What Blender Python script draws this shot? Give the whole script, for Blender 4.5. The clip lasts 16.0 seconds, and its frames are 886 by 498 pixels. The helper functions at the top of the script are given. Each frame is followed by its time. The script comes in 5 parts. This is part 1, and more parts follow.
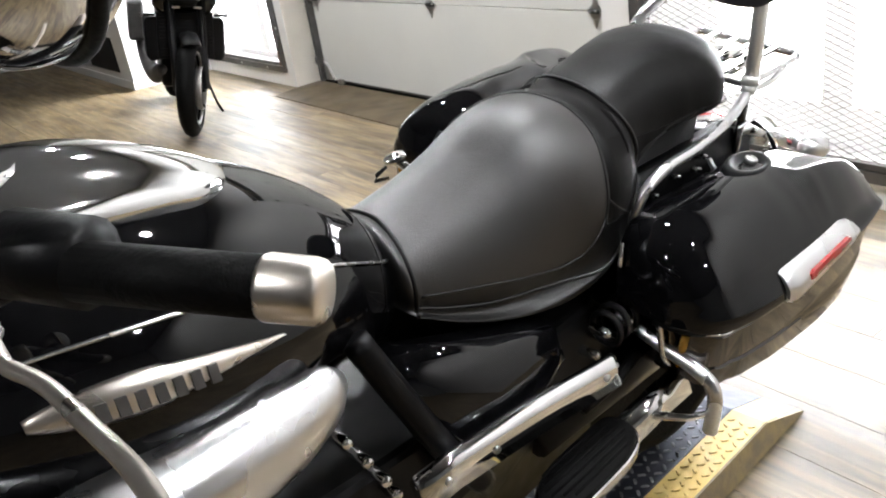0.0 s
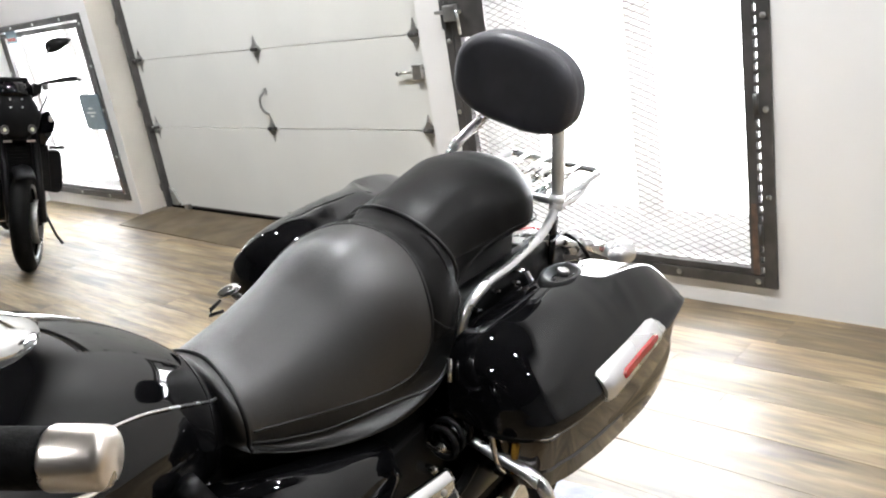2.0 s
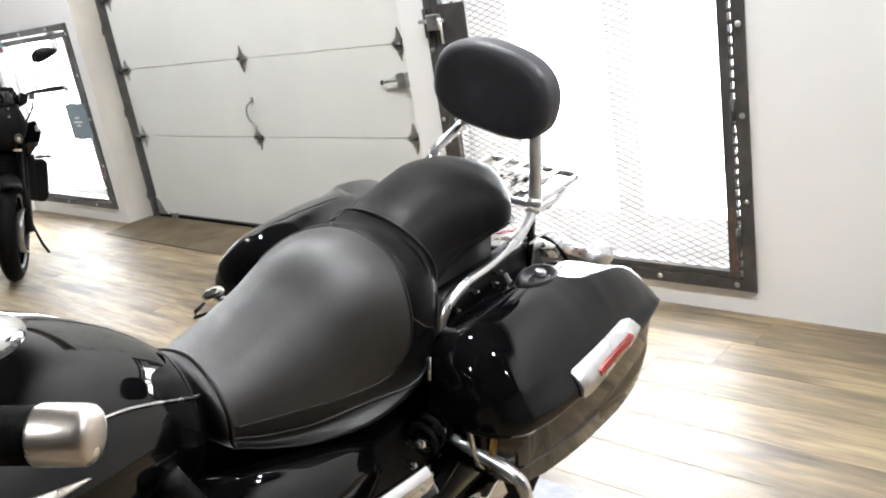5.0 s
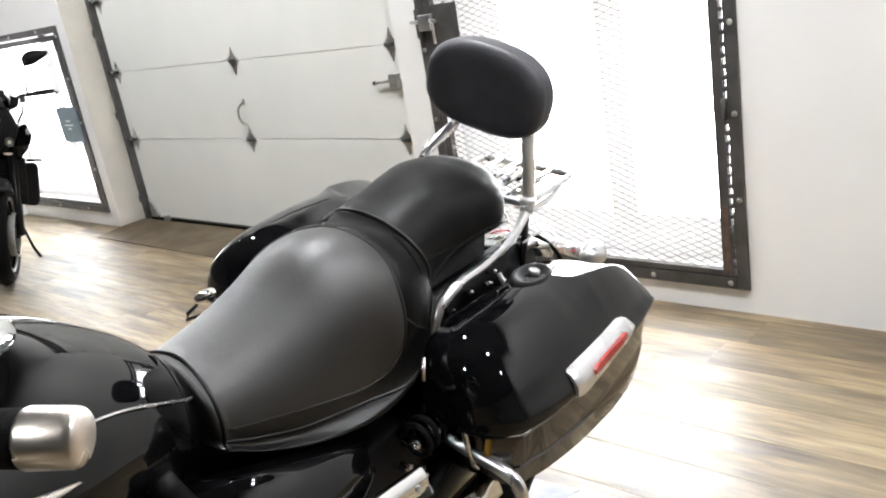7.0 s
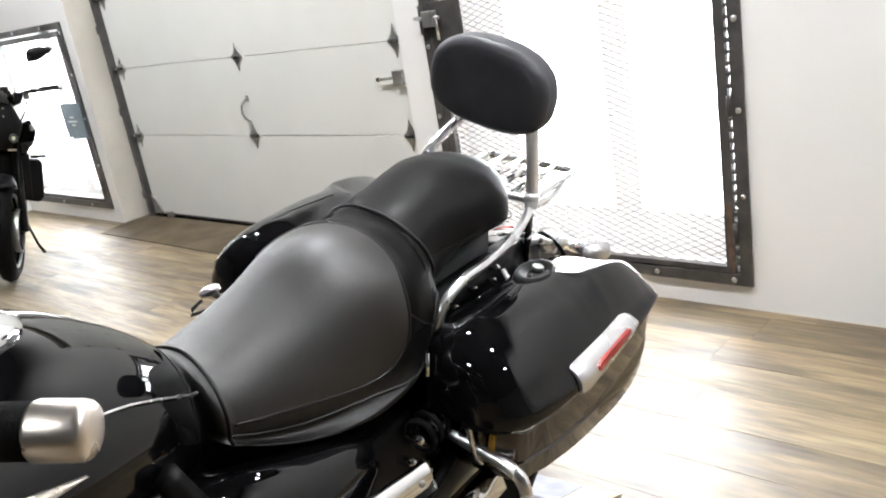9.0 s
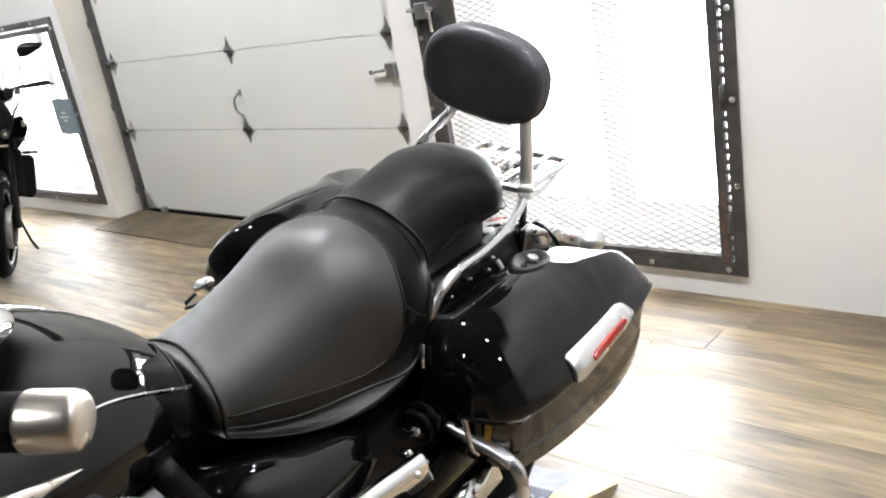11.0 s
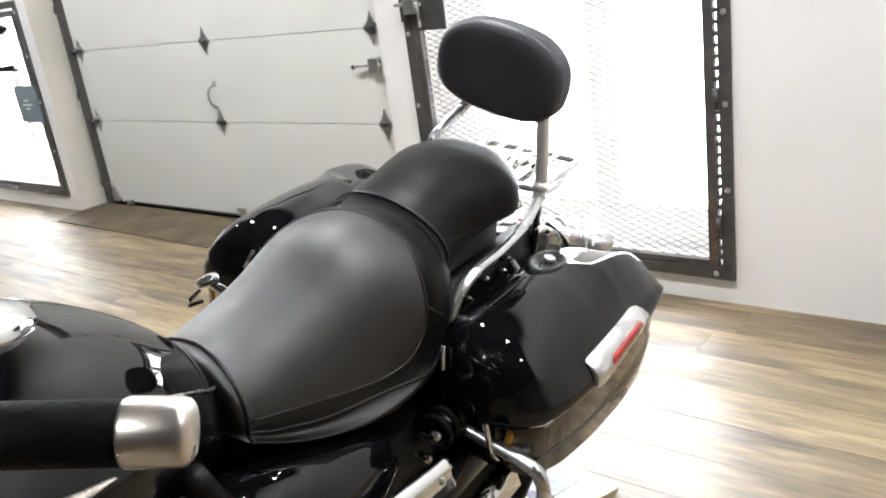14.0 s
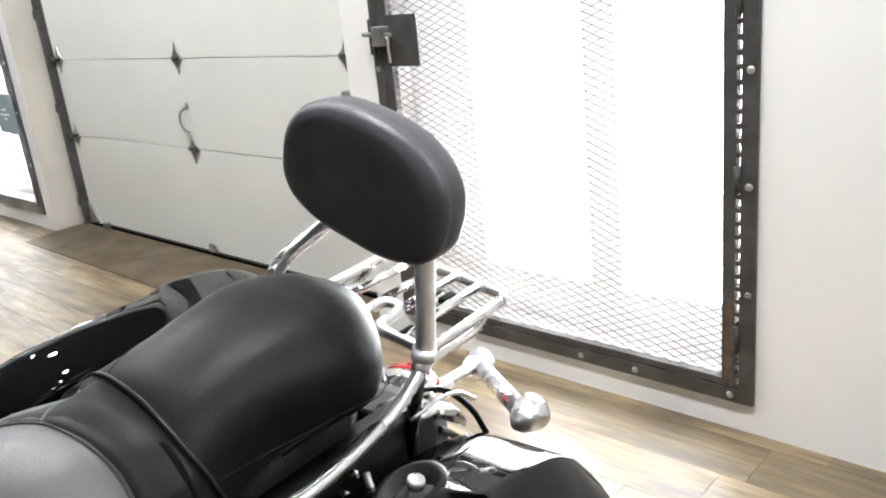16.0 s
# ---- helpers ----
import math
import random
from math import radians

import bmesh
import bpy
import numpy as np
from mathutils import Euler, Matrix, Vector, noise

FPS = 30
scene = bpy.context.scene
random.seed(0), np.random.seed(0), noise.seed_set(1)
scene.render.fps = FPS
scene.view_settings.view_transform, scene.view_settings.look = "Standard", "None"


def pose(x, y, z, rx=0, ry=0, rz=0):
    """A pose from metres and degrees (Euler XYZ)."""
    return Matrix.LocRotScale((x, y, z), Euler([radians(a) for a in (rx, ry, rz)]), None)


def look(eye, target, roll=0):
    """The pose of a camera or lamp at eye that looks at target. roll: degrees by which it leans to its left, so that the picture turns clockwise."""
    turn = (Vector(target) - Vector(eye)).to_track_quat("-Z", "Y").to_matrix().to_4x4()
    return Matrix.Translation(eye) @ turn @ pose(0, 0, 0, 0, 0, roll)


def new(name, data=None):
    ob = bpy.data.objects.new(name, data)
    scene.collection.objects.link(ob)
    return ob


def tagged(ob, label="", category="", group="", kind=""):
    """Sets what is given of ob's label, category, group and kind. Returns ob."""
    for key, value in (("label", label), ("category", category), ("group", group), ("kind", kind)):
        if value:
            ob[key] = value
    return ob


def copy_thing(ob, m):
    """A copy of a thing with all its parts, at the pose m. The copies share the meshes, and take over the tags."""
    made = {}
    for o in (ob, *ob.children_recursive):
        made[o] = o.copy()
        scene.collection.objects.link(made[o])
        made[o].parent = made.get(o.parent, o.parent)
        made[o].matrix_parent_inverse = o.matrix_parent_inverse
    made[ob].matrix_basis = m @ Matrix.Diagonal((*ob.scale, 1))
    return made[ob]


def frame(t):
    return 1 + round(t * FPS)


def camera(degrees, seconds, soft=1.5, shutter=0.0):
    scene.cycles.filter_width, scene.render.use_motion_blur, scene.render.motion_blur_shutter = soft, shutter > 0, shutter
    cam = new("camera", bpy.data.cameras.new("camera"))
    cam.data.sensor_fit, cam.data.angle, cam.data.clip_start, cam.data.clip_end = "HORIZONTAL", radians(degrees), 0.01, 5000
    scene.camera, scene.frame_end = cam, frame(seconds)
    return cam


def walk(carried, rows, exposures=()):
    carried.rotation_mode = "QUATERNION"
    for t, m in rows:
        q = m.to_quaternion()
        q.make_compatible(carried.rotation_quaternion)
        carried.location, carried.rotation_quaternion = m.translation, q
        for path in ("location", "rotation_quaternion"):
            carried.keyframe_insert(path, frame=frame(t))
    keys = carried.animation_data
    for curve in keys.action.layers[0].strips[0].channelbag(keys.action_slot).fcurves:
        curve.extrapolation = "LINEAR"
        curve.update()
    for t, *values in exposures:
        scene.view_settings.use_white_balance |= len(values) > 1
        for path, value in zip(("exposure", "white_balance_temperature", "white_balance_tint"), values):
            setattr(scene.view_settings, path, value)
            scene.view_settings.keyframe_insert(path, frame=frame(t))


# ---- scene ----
import functools
cam = camera(55.4, 16.0, soft=2.0)
PATH = [
    (0, (0.114, 0.058, 1.282), (1.138, 1.569, 0.464), -9.2),
    (0.5, (0.135, 0.031, 1.293), (1.321, 1.456, 0.544), -9.9),
    (1, (0.144, 0.004, 1.319), (1.460, 1.364, 0.674), -9.6),
    (1.5, (0.135, -0.012, 1.323), (1.463, 1.346, 0.694), -9.4),
    (2, (0.132, -0.021, 1.321), (1.476, 1.319, 0.691), -9.4),
    (2.5, (0.128, -0.031, 1.319), (1.471, 1.310, 0.686), -9.5),
    (3, (0.122, -0.039, 1.319), (1.465, 1.308, 0.702), -9.3),
    (3.5, (0.117, -0.050, 1.320), (1.463, 1.299, 0.714), -9.6),
    (4, (0.112, -0.058, 1.318), (1.473, 1.272, 0.703), -9.3),
    (4.5, (0.110, -0.061, 1.317), (1.472, 1.273, 0.712), -9.3),
    (4.7, (0.111, -0.061, 1.317), (1.476, 1.267, 0.706), -9.3),
    (7, (0.117, -0.057, 1.312), (1.497, 1.255, 0.699), -9.7),
    (7.5, (0.116, -0.052, 1.309), (1.490, 1.262, 0.686), -9.5),
    (8, (0.117, -0.053, 1.308), (1.490, 1.261, 0.686), -9.5),
    (8.5, (0.115, -0.053, 1.307), (1.487, 1.261, 0.683), -9.3),
    (9, (0.113, -0.057, 1.312), (1.486, 1.259, 0.693), -9.7),
    (11.5, (0.117, -0.054, 1.303), (1.492, 1.248, 0.660), -10.0),
    (12, (0.121, -0.036, 1.301), (1.492, 1.260, 0.636), -9.5),
    (12.5, (0.126, -0.017, 1.298), (1.509, 1.259, 0.620), -9.3),
    (13, (0.126, 0.001, 1.294), (1.525, 1.248, 0.594), -9.6),
    (13.5, (0.100, 0.031, 1.309), (1.518, 1.289, 0.671), -9.6),
    (14, (0.075, 0.062, 1.307), (1.515, 1.288, 0.655), -8.1),
    (14.2, (0.079, 0.059, 1.291), (1.551, 1.233, 0.619), -7.2),
    (14.5, (0.109, 0.069, 1.299), (1.590, 1.213, 0.593), -7.0),
    (14.7, (0.156, 0.069, 1.303), (1.566, 1.330, 0.649), -8.7),
    (15, (0.291, 0.039, 1.339), (1.701, 1.347, 0.790), -7.5),
    (15.3, (0.400, 0.046, 1.331), (1.802, 1.356, 0.768), -6.0),
    (15.5, (0.501, 0.096, 1.312), (1.937, 1.360, 0.731), -5.4),
    (16, (0.760, 0.223, 1.332), (2.128, 1.539, 0.702), -6.0),
]
walk(cam, [(t, look(eye, target, roll)) for t, eye, target, roll in PATH])


# ------------------------------------------------------------------ world and light
world = bpy.data.worlds.new("world")
scene.world = world
world.use_nodes = True
wn = world.node_tree
sky = wn.nodes.new("ShaderNodeTexSky")
sky.sky_type = "NISHITA"
sky.sun_disc = False
sky.sun_elevation = radians(40)
sky.sun_rotation = radians(200)
wn.links.new(sky.outputs[0], wn.nodes["Background"].inputs[0])
wn.nodes["Background"].inputs[1].default_value = 0.12
scene.view_settings.exposure = 0.05


def area_lamp(name, place, turn, sx, sy, watts, colour=(1, 1, 1)):
    lamp = bpy.data.lights.new(name, "AREA")
    lamp.shape, lamp.size, lamp.size_y, lamp.energy, lamp.color = "RECTANGLE", sx, sy, watts, colour
    ob = new(name, lamp)
    ob.matrix_world = pose(*place, *turn)
    return ob


WALL_X = 2.82      # inner face of the window wall
DOOR_X = 3.01      # face of the garage door
CEIL = 3.1
WT = 0.24  # wall thickness

area_lamp("window_daylight", (WALL_X + WT + 0.02, 1.74, 0.74), (0, 90, 0), 1.15, 1.2, 300, (0.93, 0.965, 1.0))
area_lamp("window_daylight", (WALL_X + WT + 0.02, 6.37, 0.74), (0, 90, 0), 1.15, 1.2, 380, (0.90, 0.95, 1.0))


# ------------------------------------------------------------------ materials
def mat(name, base=(0.5, 0.5, 0.5), rough=0.5, metal=0.0, coat=0.0, vary=0.0, scale=8.0, bump=0.0, bump_scale=60.0,
        rough_vary=0.0, spec=0.5, second=None, stretch=(1, 1, 1), detail=4.0, emit=None, strength=0.0, per_object=0.0, shift=False):
    m = bpy.data.materials.new(name)
    m.use_nodes = True
    t = m.node_tree
    b = t.nodes["Principled BSDF"]
    b.inputs["Base Color"].default_value = (*base, 1)
    b.inputs["Roughness"].default_value = rough
    b.inputs["Metallic"].default_value = metal
    b.inputs["Coat Weight"].default_value = coat
    b.inputs["Coat Roughness"].default_value = 0.03
    b.inputs["Coat IOR"].default_value = 1.44
    b.inputs["Specular IOR Level"].default_value = spec
    if emit:
        b.inputs["Emission Color"].default_value = (*emit, 1)
        b.inputs["Emission Strength"].default_value = strength
    if vary or bump or rough_vary or per_object:
        co = t.nodes.new("ShaderNodeTexCoord")
        mp = t.nodes.new("ShaderNodeMapping")
        mp.inputs["Scale"].default_value = stretch
        if shift:  # each piece its own stretch of the grain
            who = t.nodes.new("ShaderNodeObjectInfo")
            isl = t.nodes.new("ShaderNodeNewGeometry")
            mul = t.nodes.new("ShaderNodeVectorMath")
            mul.operation = "MULTIPLY_ADD"
            plus = t.nodes.new("ShaderNodeMath")
            t.links.new(who.outputs["Random"], plus.inputs[0])
            t.links.new(isl.outputs["Random Per Island"], plus.inputs[1])
            t.links.new(plus.outputs[0], mul.inputs[0])
            mul.inputs[1].default_value = (37.0, 91.0, 13.0)
            t.links.new(co.outputs["Object"], mul.inputs[2])
            t.links.new(mul.outputs[0], mp.inputs[0])
        else:
            t.links.new(co.outputs["Object"], mp.inputs[0])
        n1 = t.nodes.new("ShaderNodeTexNoise")
        n1.inputs["Scale"].default_value, n1.inputs["Detail"].default_value = scale, detail
        t.links.new(mp.outputs[0], n1.inputs["Vector"])
        if vary or per_object:
            mix = t.nodes.new("ShaderNodeMix")
            mix.data_type = "RGBA"
            other = second or tuple(c * (1 - vary) for c in base)
            mix.inputs[6].default_value = (*base, 1)
            mix.inputs[7].default_value = (*other, 1)
            ramp = t.nodes.new("ShaderNodeMapRange")
            ramp.inputs[1].default_value, ramp.inputs[2].default_value = 0.35, 0.65
            t.links.new(n1.outputs[0], ramp.inputs[0])
            t.links.new(ramp.outputs[0], mix.inputs[0])
            col = mix.outputs[2]
            if per_object:
                info = t.nodes.new("ShaderNodeObjectInfo")
                hsv = t.nodes.new("ShaderNodeHueSaturation")
                mr = t.nodes.new("ShaderNodeMapRange")
                mr.inputs[3].default_value, mr.inputs[4].default_value = 1 - per_object, 1 + per_object
                t.links.new(info.outputs["Random"], mr.inputs[0])
                t.links.new(mr.outputs[0], hsv.inputs["Value"])
                t.links.new(col, hsv.inputs["Color"])
                col = hsv.outputs[0]
            t.links.new(col, b.inputs["Base Color"])
        if rough_vary:
            n3 = t.nodes.new("ShaderNodeTexNoise")
            n3.inputs["Scale"].default_value = scale * 0.6
            t.links.new(mp.outputs[0], n3.inputs["Vector"])
            rr = t.nodes.new("ShaderNodeMapRange")
            rr.inputs[1].default_value, rr.inputs[2].default_value = 0.3, 0.7
            rr.inputs[3].default_value, rr.inputs[4].default_value = max(0.0, rough - rough_vary), rough + rough_vary
            t.links.new(n3.outputs[0], rr.inputs[0])
            t.links.new(rr.outputs[0], b.inputs["Roughness"])
        if bump:
            n2 = t.nodes.new("ShaderNodeTexNoise")
            n2.inputs["Scale"].default_value, n2.inputs["Detail"].default_value = bump_scale, 3
            t.links.new(mp.outputs[0], n2.inputs["Vector"])
            bp = t.nodes.new("ShaderNodeBump")
            bp.inputs["Strength"].default_value, bp.inputs["Distance"].default_value = bump, 0.004
            t.links.new(n2.outputs[0], bp.inputs["Height"])
            t.links.new(bp.outputs[0], b.inputs["Normal"])
    return m


PAINT = mat("black_gloss_paint", (0.003, 0.003, 0.0035), 0.3, 0, 1.0, spec=0.0, vary=0.3, scale=3, bump=0.012, bump_scale=14)
PAINT_LOW = mat("dark_gloss_lower", (0.105, 0.10, 0.098), 0.07, 1.0, 0, rough_vary=0.03, scale=12)
SATIN = mat("black_satin_plastic", (0.004, 0.004, 0.0045), 0.42, 0, 0, 0.3, 30, 0.1, 200, spec=0.15)
LEATHER = mat("black_leather", (0.0022, 0.0020, 0.0020), 0.42, 0, 0, 0.5, 11, 0.10, 420, 0.10, 0.50)
RUBBED_SHEEN = mat("rubbed_sheen_leather", (0.0018, 0.0017, 0.0017), 0.43, 0, 0, 0.7, 6, 0.14, 420, 0.10, 0.88, (0.0065, 0.0036, 0.0028))
LEATHER2 = mat("black_leather_pillion", (0.0045, 0.0041, 0.0040), 0.44, 0, 0, 0.4, 11, 0.08, 380, 0.07, 0.12)
PAD = mat("blue_black_vinyl", (0.058, 0.058, 0.068), 0.46, 0, 0, 0.25, 12, 0.12, 380, 0.05, 0.5)


def worn(m, amount, size):
    """Shallow creases and rubbed patches over the fine grain of leather."""
    t = m.node_tree
    p = t.nodes["Principled BSDF"]
    fine = p.inputs["Normal"].links[0].from_node
    co = [n for n in t.nodes if n.type == "TEX_COORD"][0]
    n = t.nodes.new("ShaderNodeTexNoise")
    n.inputs["Scale"].default_value, n.inputs["Detail"].default_value, n.inputs["Distortion"].default_value = size, 5.0, 0.8
    t.links.new(co.outputs["Object"], n.inputs["Vector"])
    bp = t.nodes.new("ShaderNodeBump")
    bp.inputs["Strength"].default_value, bp.inputs["Distance"].default_value = amount, 0.006
    t.links.new(n.outputs[0], bp.inputs["Height"])
    t.links.new(bp.outputs[0], fine.inputs["Normal"])


worn(LEATHER, 0.14, 16)
worn(RUBBED_SHEEN, 0.12, 16)
worn(LEATHER2, 0.16, 18)
worn(PAD, 0.10, 14)
CHROME = mat("chrome", (0.82, 0.82, 0.82), 0.06, 1.0, rough_vary=0.02, scale=20)
SATINCHROME = mat("satin_chrome", (0.76, 0.76, 0.77), 0.28, 1.0, rough_vary=0.05, scale=20)
POSTCHROME = mat("brushed_chrome", (0.95, 0.95, 0.95), 0.52, 1.0, rough_vary=0.05, scale=20)
ALU = mat("brushed_aluminium", (0.72, 0.66, 0.60), 0.3, 1.0, rough_vary=0.06, scale=30)
STEEL = mat("zinc_steel", (0.55, 0.55, 0.54), 0.35, 0.9, 0, 0.25, 25, rough_vary=0.1)
RUBBER = mat("black_rubber", (0.003, 0.003, 0.003), 0.6, 0, 0, 0.3, 40, 0.3, 150, spec=0.08)
REDLENS = mat("red_lens", (0.36, 0.015, 0.018), 0.15, 0, 0.6)
ORANGE = mat("amber_lens", (0.7, 0.35, 0.22), 0.15, 0, 0.6)
WALLP = mat("white_wall_paint", (0.82, 0.81, 0.80), 0.6, 0, 0, 0.05, 1.5, 0.08, 60)
DOORP = mat("white_door_panel", (0.72, 0.72, 0.69), 0.45, 0, 0, 0.05, 2.0, 0.10, 90)
JAMBP = mat("cream_jamb_paint", (0.72, 0.68, 0.61), 0.55, 0, 0, 0.12, 3.0, 0.1, 40)
DARKST = mat("dark_painted_steel", (0.055, 0.054, 0.052), 0.5, 0.3, 0, 0.5, 14, 0.1, 90, second=(0.085, 0.08, 0.078))
RUST = mat("rusty_steel", (0.16, 0.10, 0.07), 0.7, 0.2, 0, 0.6, 30, 0.2, 90, second=(0.08, 0.06, 0.05))
# unseen ceiling, darker than a real one so black gloss stays dark
CEILM = mat("dimmed_ceiling", (0.075, 0.075, 0.075), 0.7, 0, 0, 0.05, 2)
PLANK = mat("vinyl_plank", (0.245, 0.188, 0.110), 0.47, 0, 0, 0.5, 3.0, 0.06, 90, 0.09, 0.95, (0.145, 0.108, 0.066), (11, 0.9, 1), 7.0, per_object=0.20, shift=True)


def rustic(m):
    """Broad darker and paler stretches along each plank, over the fine grain."""
    t = m.node_tree
    p = t.nodes["Principled BSDF"]
    was = p.inputs["Base Color"].links[0].from_socket
    mp = [n for n in t.nodes if n.type == "MAPPING"][0]
    mp2 = t.nodes.new("ShaderNodeMapping")
    mp2.inputs["Scale"].default_value = (5.0, 1.1, 1)
    t.links.new(mp.inputs[0].links[0].from_socket, mp2.inputs[0])
    n = t.nodes.new("ShaderNodeTexNoise")
    n.inputs["Scale"].default_value, n.inputs["Detail"].default_value, n.inputs["Distortion"].default_value = 1.6, 3.0, 0.4
    t.links.new(mp2.outputs[0], n.inputs["Vector"])
    ramp = t.nodes.new("ShaderNodeValToRGB")
    e = ramp.color_ramp.elements
    e[0].position, e[0].color = 0.34, (0.42, 0.37, 0.32, 1)
    e[1].position, e[1].color = 0.66, (1.12, 1.12, 1.08, 1)
    k = e.new(0.50)
    k.color = (0.95, 0.90, 0.78, 1)
    mx = t.nodes.new("ShaderNodeMix")
    mx.data_type, mx.blend_type = "RGBA", "MULTIPLY"
    mx.inputs[0].default_value = 1.0
    t.links.new(n.outputs[0], ramp.inputs[0])
    t.links.new(was, mx.inputs[6])
    t.links.new(ramp.outputs[0], mx.inputs[7])
    # fine dark flecks of the grain
    mp3 = t.nodes.new("ShaderNodeMapping")
    mp3.inputs["Scale"].default_value = (34.0, 3.0, 1)
    t.links.new(mp.inputs[0].links[0].from_socket, mp3.inputs[0])
    n3 = t.nodes.new("ShaderNodeTexNoise")
    n3.inputs["Scale"].default_value, n3.inputs["Detail"].default_value = 2.2, 4.0
    t.links.new(mp3.outputs[0], n3.inputs["Vector"])
    fleck = t.nodes.new("ShaderNodeMapRange")
    fleck.inputs[1].default_value, fleck.inputs[2].default_value = 0.36, 0.60
    fleck.inputs[3].default_value, fleck.inputs[4].default_value = 0.70, 1.10
    t.links.new(n3.outputs[0], fleck.inputs[0])
    sc = t.nodes.new("ShaderNodeVectorMath")
    sc.operation = "SCALE"
    t.links.new(mx.outputs[2], sc.inputs[0])
    t.links.new(fleck.outputs[0], sc.inputs["Scale"])
    t.links.new(sc.outputs[0], p.inputs["Base Color"])


rustic(PLANK)
FLOORB = mat("floor_joint", (0.17, 0.135, 0.09), 0.6)
MATM = mat("dirty_brown_mat", (0.115, 0.085, 0.048), 0.55, 0, 0, 0.6, 7, 0.2, 80, 0.1, 0.4, (0.075, 0.056, 0.033), (1, 1, 1), 8.0)
DIAMOND = mat("diamond_plate_steel", (0.10, 0.105, 0.13), 0.40, 0.7, 0, 0.4, 18, rough_vary=0.1)
# paler than the deck: highlights on the raised bars put into colour
TREAD = mat("highlit_tread_steel", (0.42, 0.43, 0.45), 0.35, 0.9, 0, 0.4, 30, rough_vary=0.1)
SKIRT = mat("worn_ramp_skirt", (0.19, 0.15, 0.10), 0.5, 0.3, 0, 0.5, 25, 0.2, 120, second=(0.30, 0.23, 0.11))
MESHM = mat("rusty_expanded_mesh", (0.075, 0.05, 0.036), 0.7, 0.0, 0, 0.5, 20, second=(0.04, 0.034, 0.03), spec=0.2)
YELLOW = mat("yellow_paint", (0.74, 0.52, 0.13), 0.45, 0, 0, 0.3, 12, 0.1, 60, second=(0.60, 0.44, 0.16))
GLASSM = mat("window_glass", (1, 1, 1), 0.0)
GLASSM.node_tree.nodes["Principled BSDF"].inputs["Transmission Weight"].default_value = 1.0
WINPANEL = mat("white_vinyl_panel", (0.84, 0.835, 0.83), 0.5, 0, 0, 0.05, 3)


def let_light_through(m, share):
    """Thin white vinyl that glows a little with the daylight behind it."""
    t = m.node_tree
    out = [n for n in t.nodes if n.type == "OUTPUT_MATERIAL"][0]
    mix = t.nodes.new("ShaderNodeMixShader")
    thin = t.nodes.new("ShaderNodeBsdfTranslucent")
    thin.inputs[0].default_value = (0.9, 0.9, 0.9, 1)
    mix.inputs[0].default_value = share
    t.links.new(t.nodes["Principled BSDF"].outputs[0], mix.inputs[1])
    t.links.new(thin.outputs[0], mix.inputs[2])
    t.links.new(mix.outputs[0], out.inputs[0])


let_light_through(WINPANEL, 0.145)
OUTSIDE = mat("bright_outdoors", (0.9, 0.9, 0.9), 0.9, emit=(1.0, 0.985, 0.975), strength=7.0)
BULB = mat("lamp_lens", (1, 1, 1), 0.5, emit=(0.965, 0.98, 1.0), strength=1300.0)
DARK = mat("near_black_metal", (0.005, 0.005, 0.0055), 0.42, 0.2, rough_vary=0.1, scale=30, spec=0.25)
LAMPGLASS = mat("pale_headlamp_glass", (0.55, 0.55, 0.40), 0.15, 0, 0.5)
AMBERDARK = mat("dark_amber_plastic", (0.22, 0.11, 0.015), 0.2, 0, 0.6)
SIGN = mat("grey_blue_sign", (0.10, 0.15, 0.19), 0.5, 0, 0, 0.15, 20)
INK = mat("pale_print", (0.55, 0.6, 0.62), 0.6)


# ------------------------------------------------------------------ mesh helpers
def obj(name, bm, material, parent=None, label="", smooth=True, bevel=0.0):
    me = bpy.data.meshes.new(name)
    bmesh.ops.recalc_face_normals(bm, faces=bm.faces)
    bm.to_mesh(me)
    bm.free()
    me.materials.append(material)
    for p in me.polygons:
        p.use_smooth = smooth
    ob = new(name, me)
    if parent:
        ob.parent = parent
    if label:
        ob["label"] = label
    if bevel:
        mod = ob.modifiers.new("bevel", "BEVEL")
        mod.width, mod.segments, mod.limit_method, mod.angle_limit = bevel, 2, "ANGLE", radians(40)
    return ob


def part(name, bm, material, parent, label="", smooth=True, bevel=0.0):
    return obj(name, bm, material, parent, label, smooth, bevel)


def empty(name, m=None, label="", category="", group="", kind=""):
    ob = new(name)
    ob.empty_display_size = 0.05
    if m is not None:
        ob.matrix_world = m
    return tagged(ob, label, category, group, kind)


def box(x0, x1, y0, y1, z0, z1, bm=None):
    bm = bm or bmesh.new()
    v = [bm.verts.new((x, y, z)) for x in (x0, x1) for y in (y0, y1) for z in (z0, z1)]
    for f in ((0, 1, 3, 2), (4, 6, 7, 5), (0, 4, 5, 1), (2, 3, 7, 6), (0, 2, 6, 4), (1, 5, 7, 3)):
        bm.faces.new([v[i] for i in f])
    return bm


def loft(rings, bm=None, caps=True, closed=True):
    bm = bm or bmesh.new()
    vs = [[bm.verts.new(p) for p in r] for r in rings]
    n = len(vs[0])
    for a, b in zip(vs, vs[1:]):
        for i in range(n if closed else n - 1):
            j = (i + 1) % n
            bm.faces.new((a[i], a[j], b[j], b[i]))
    if caps and closed:
        bm.faces.new(vs[0][::-1])
        bm.faces.new(vs[-1])
    return bm


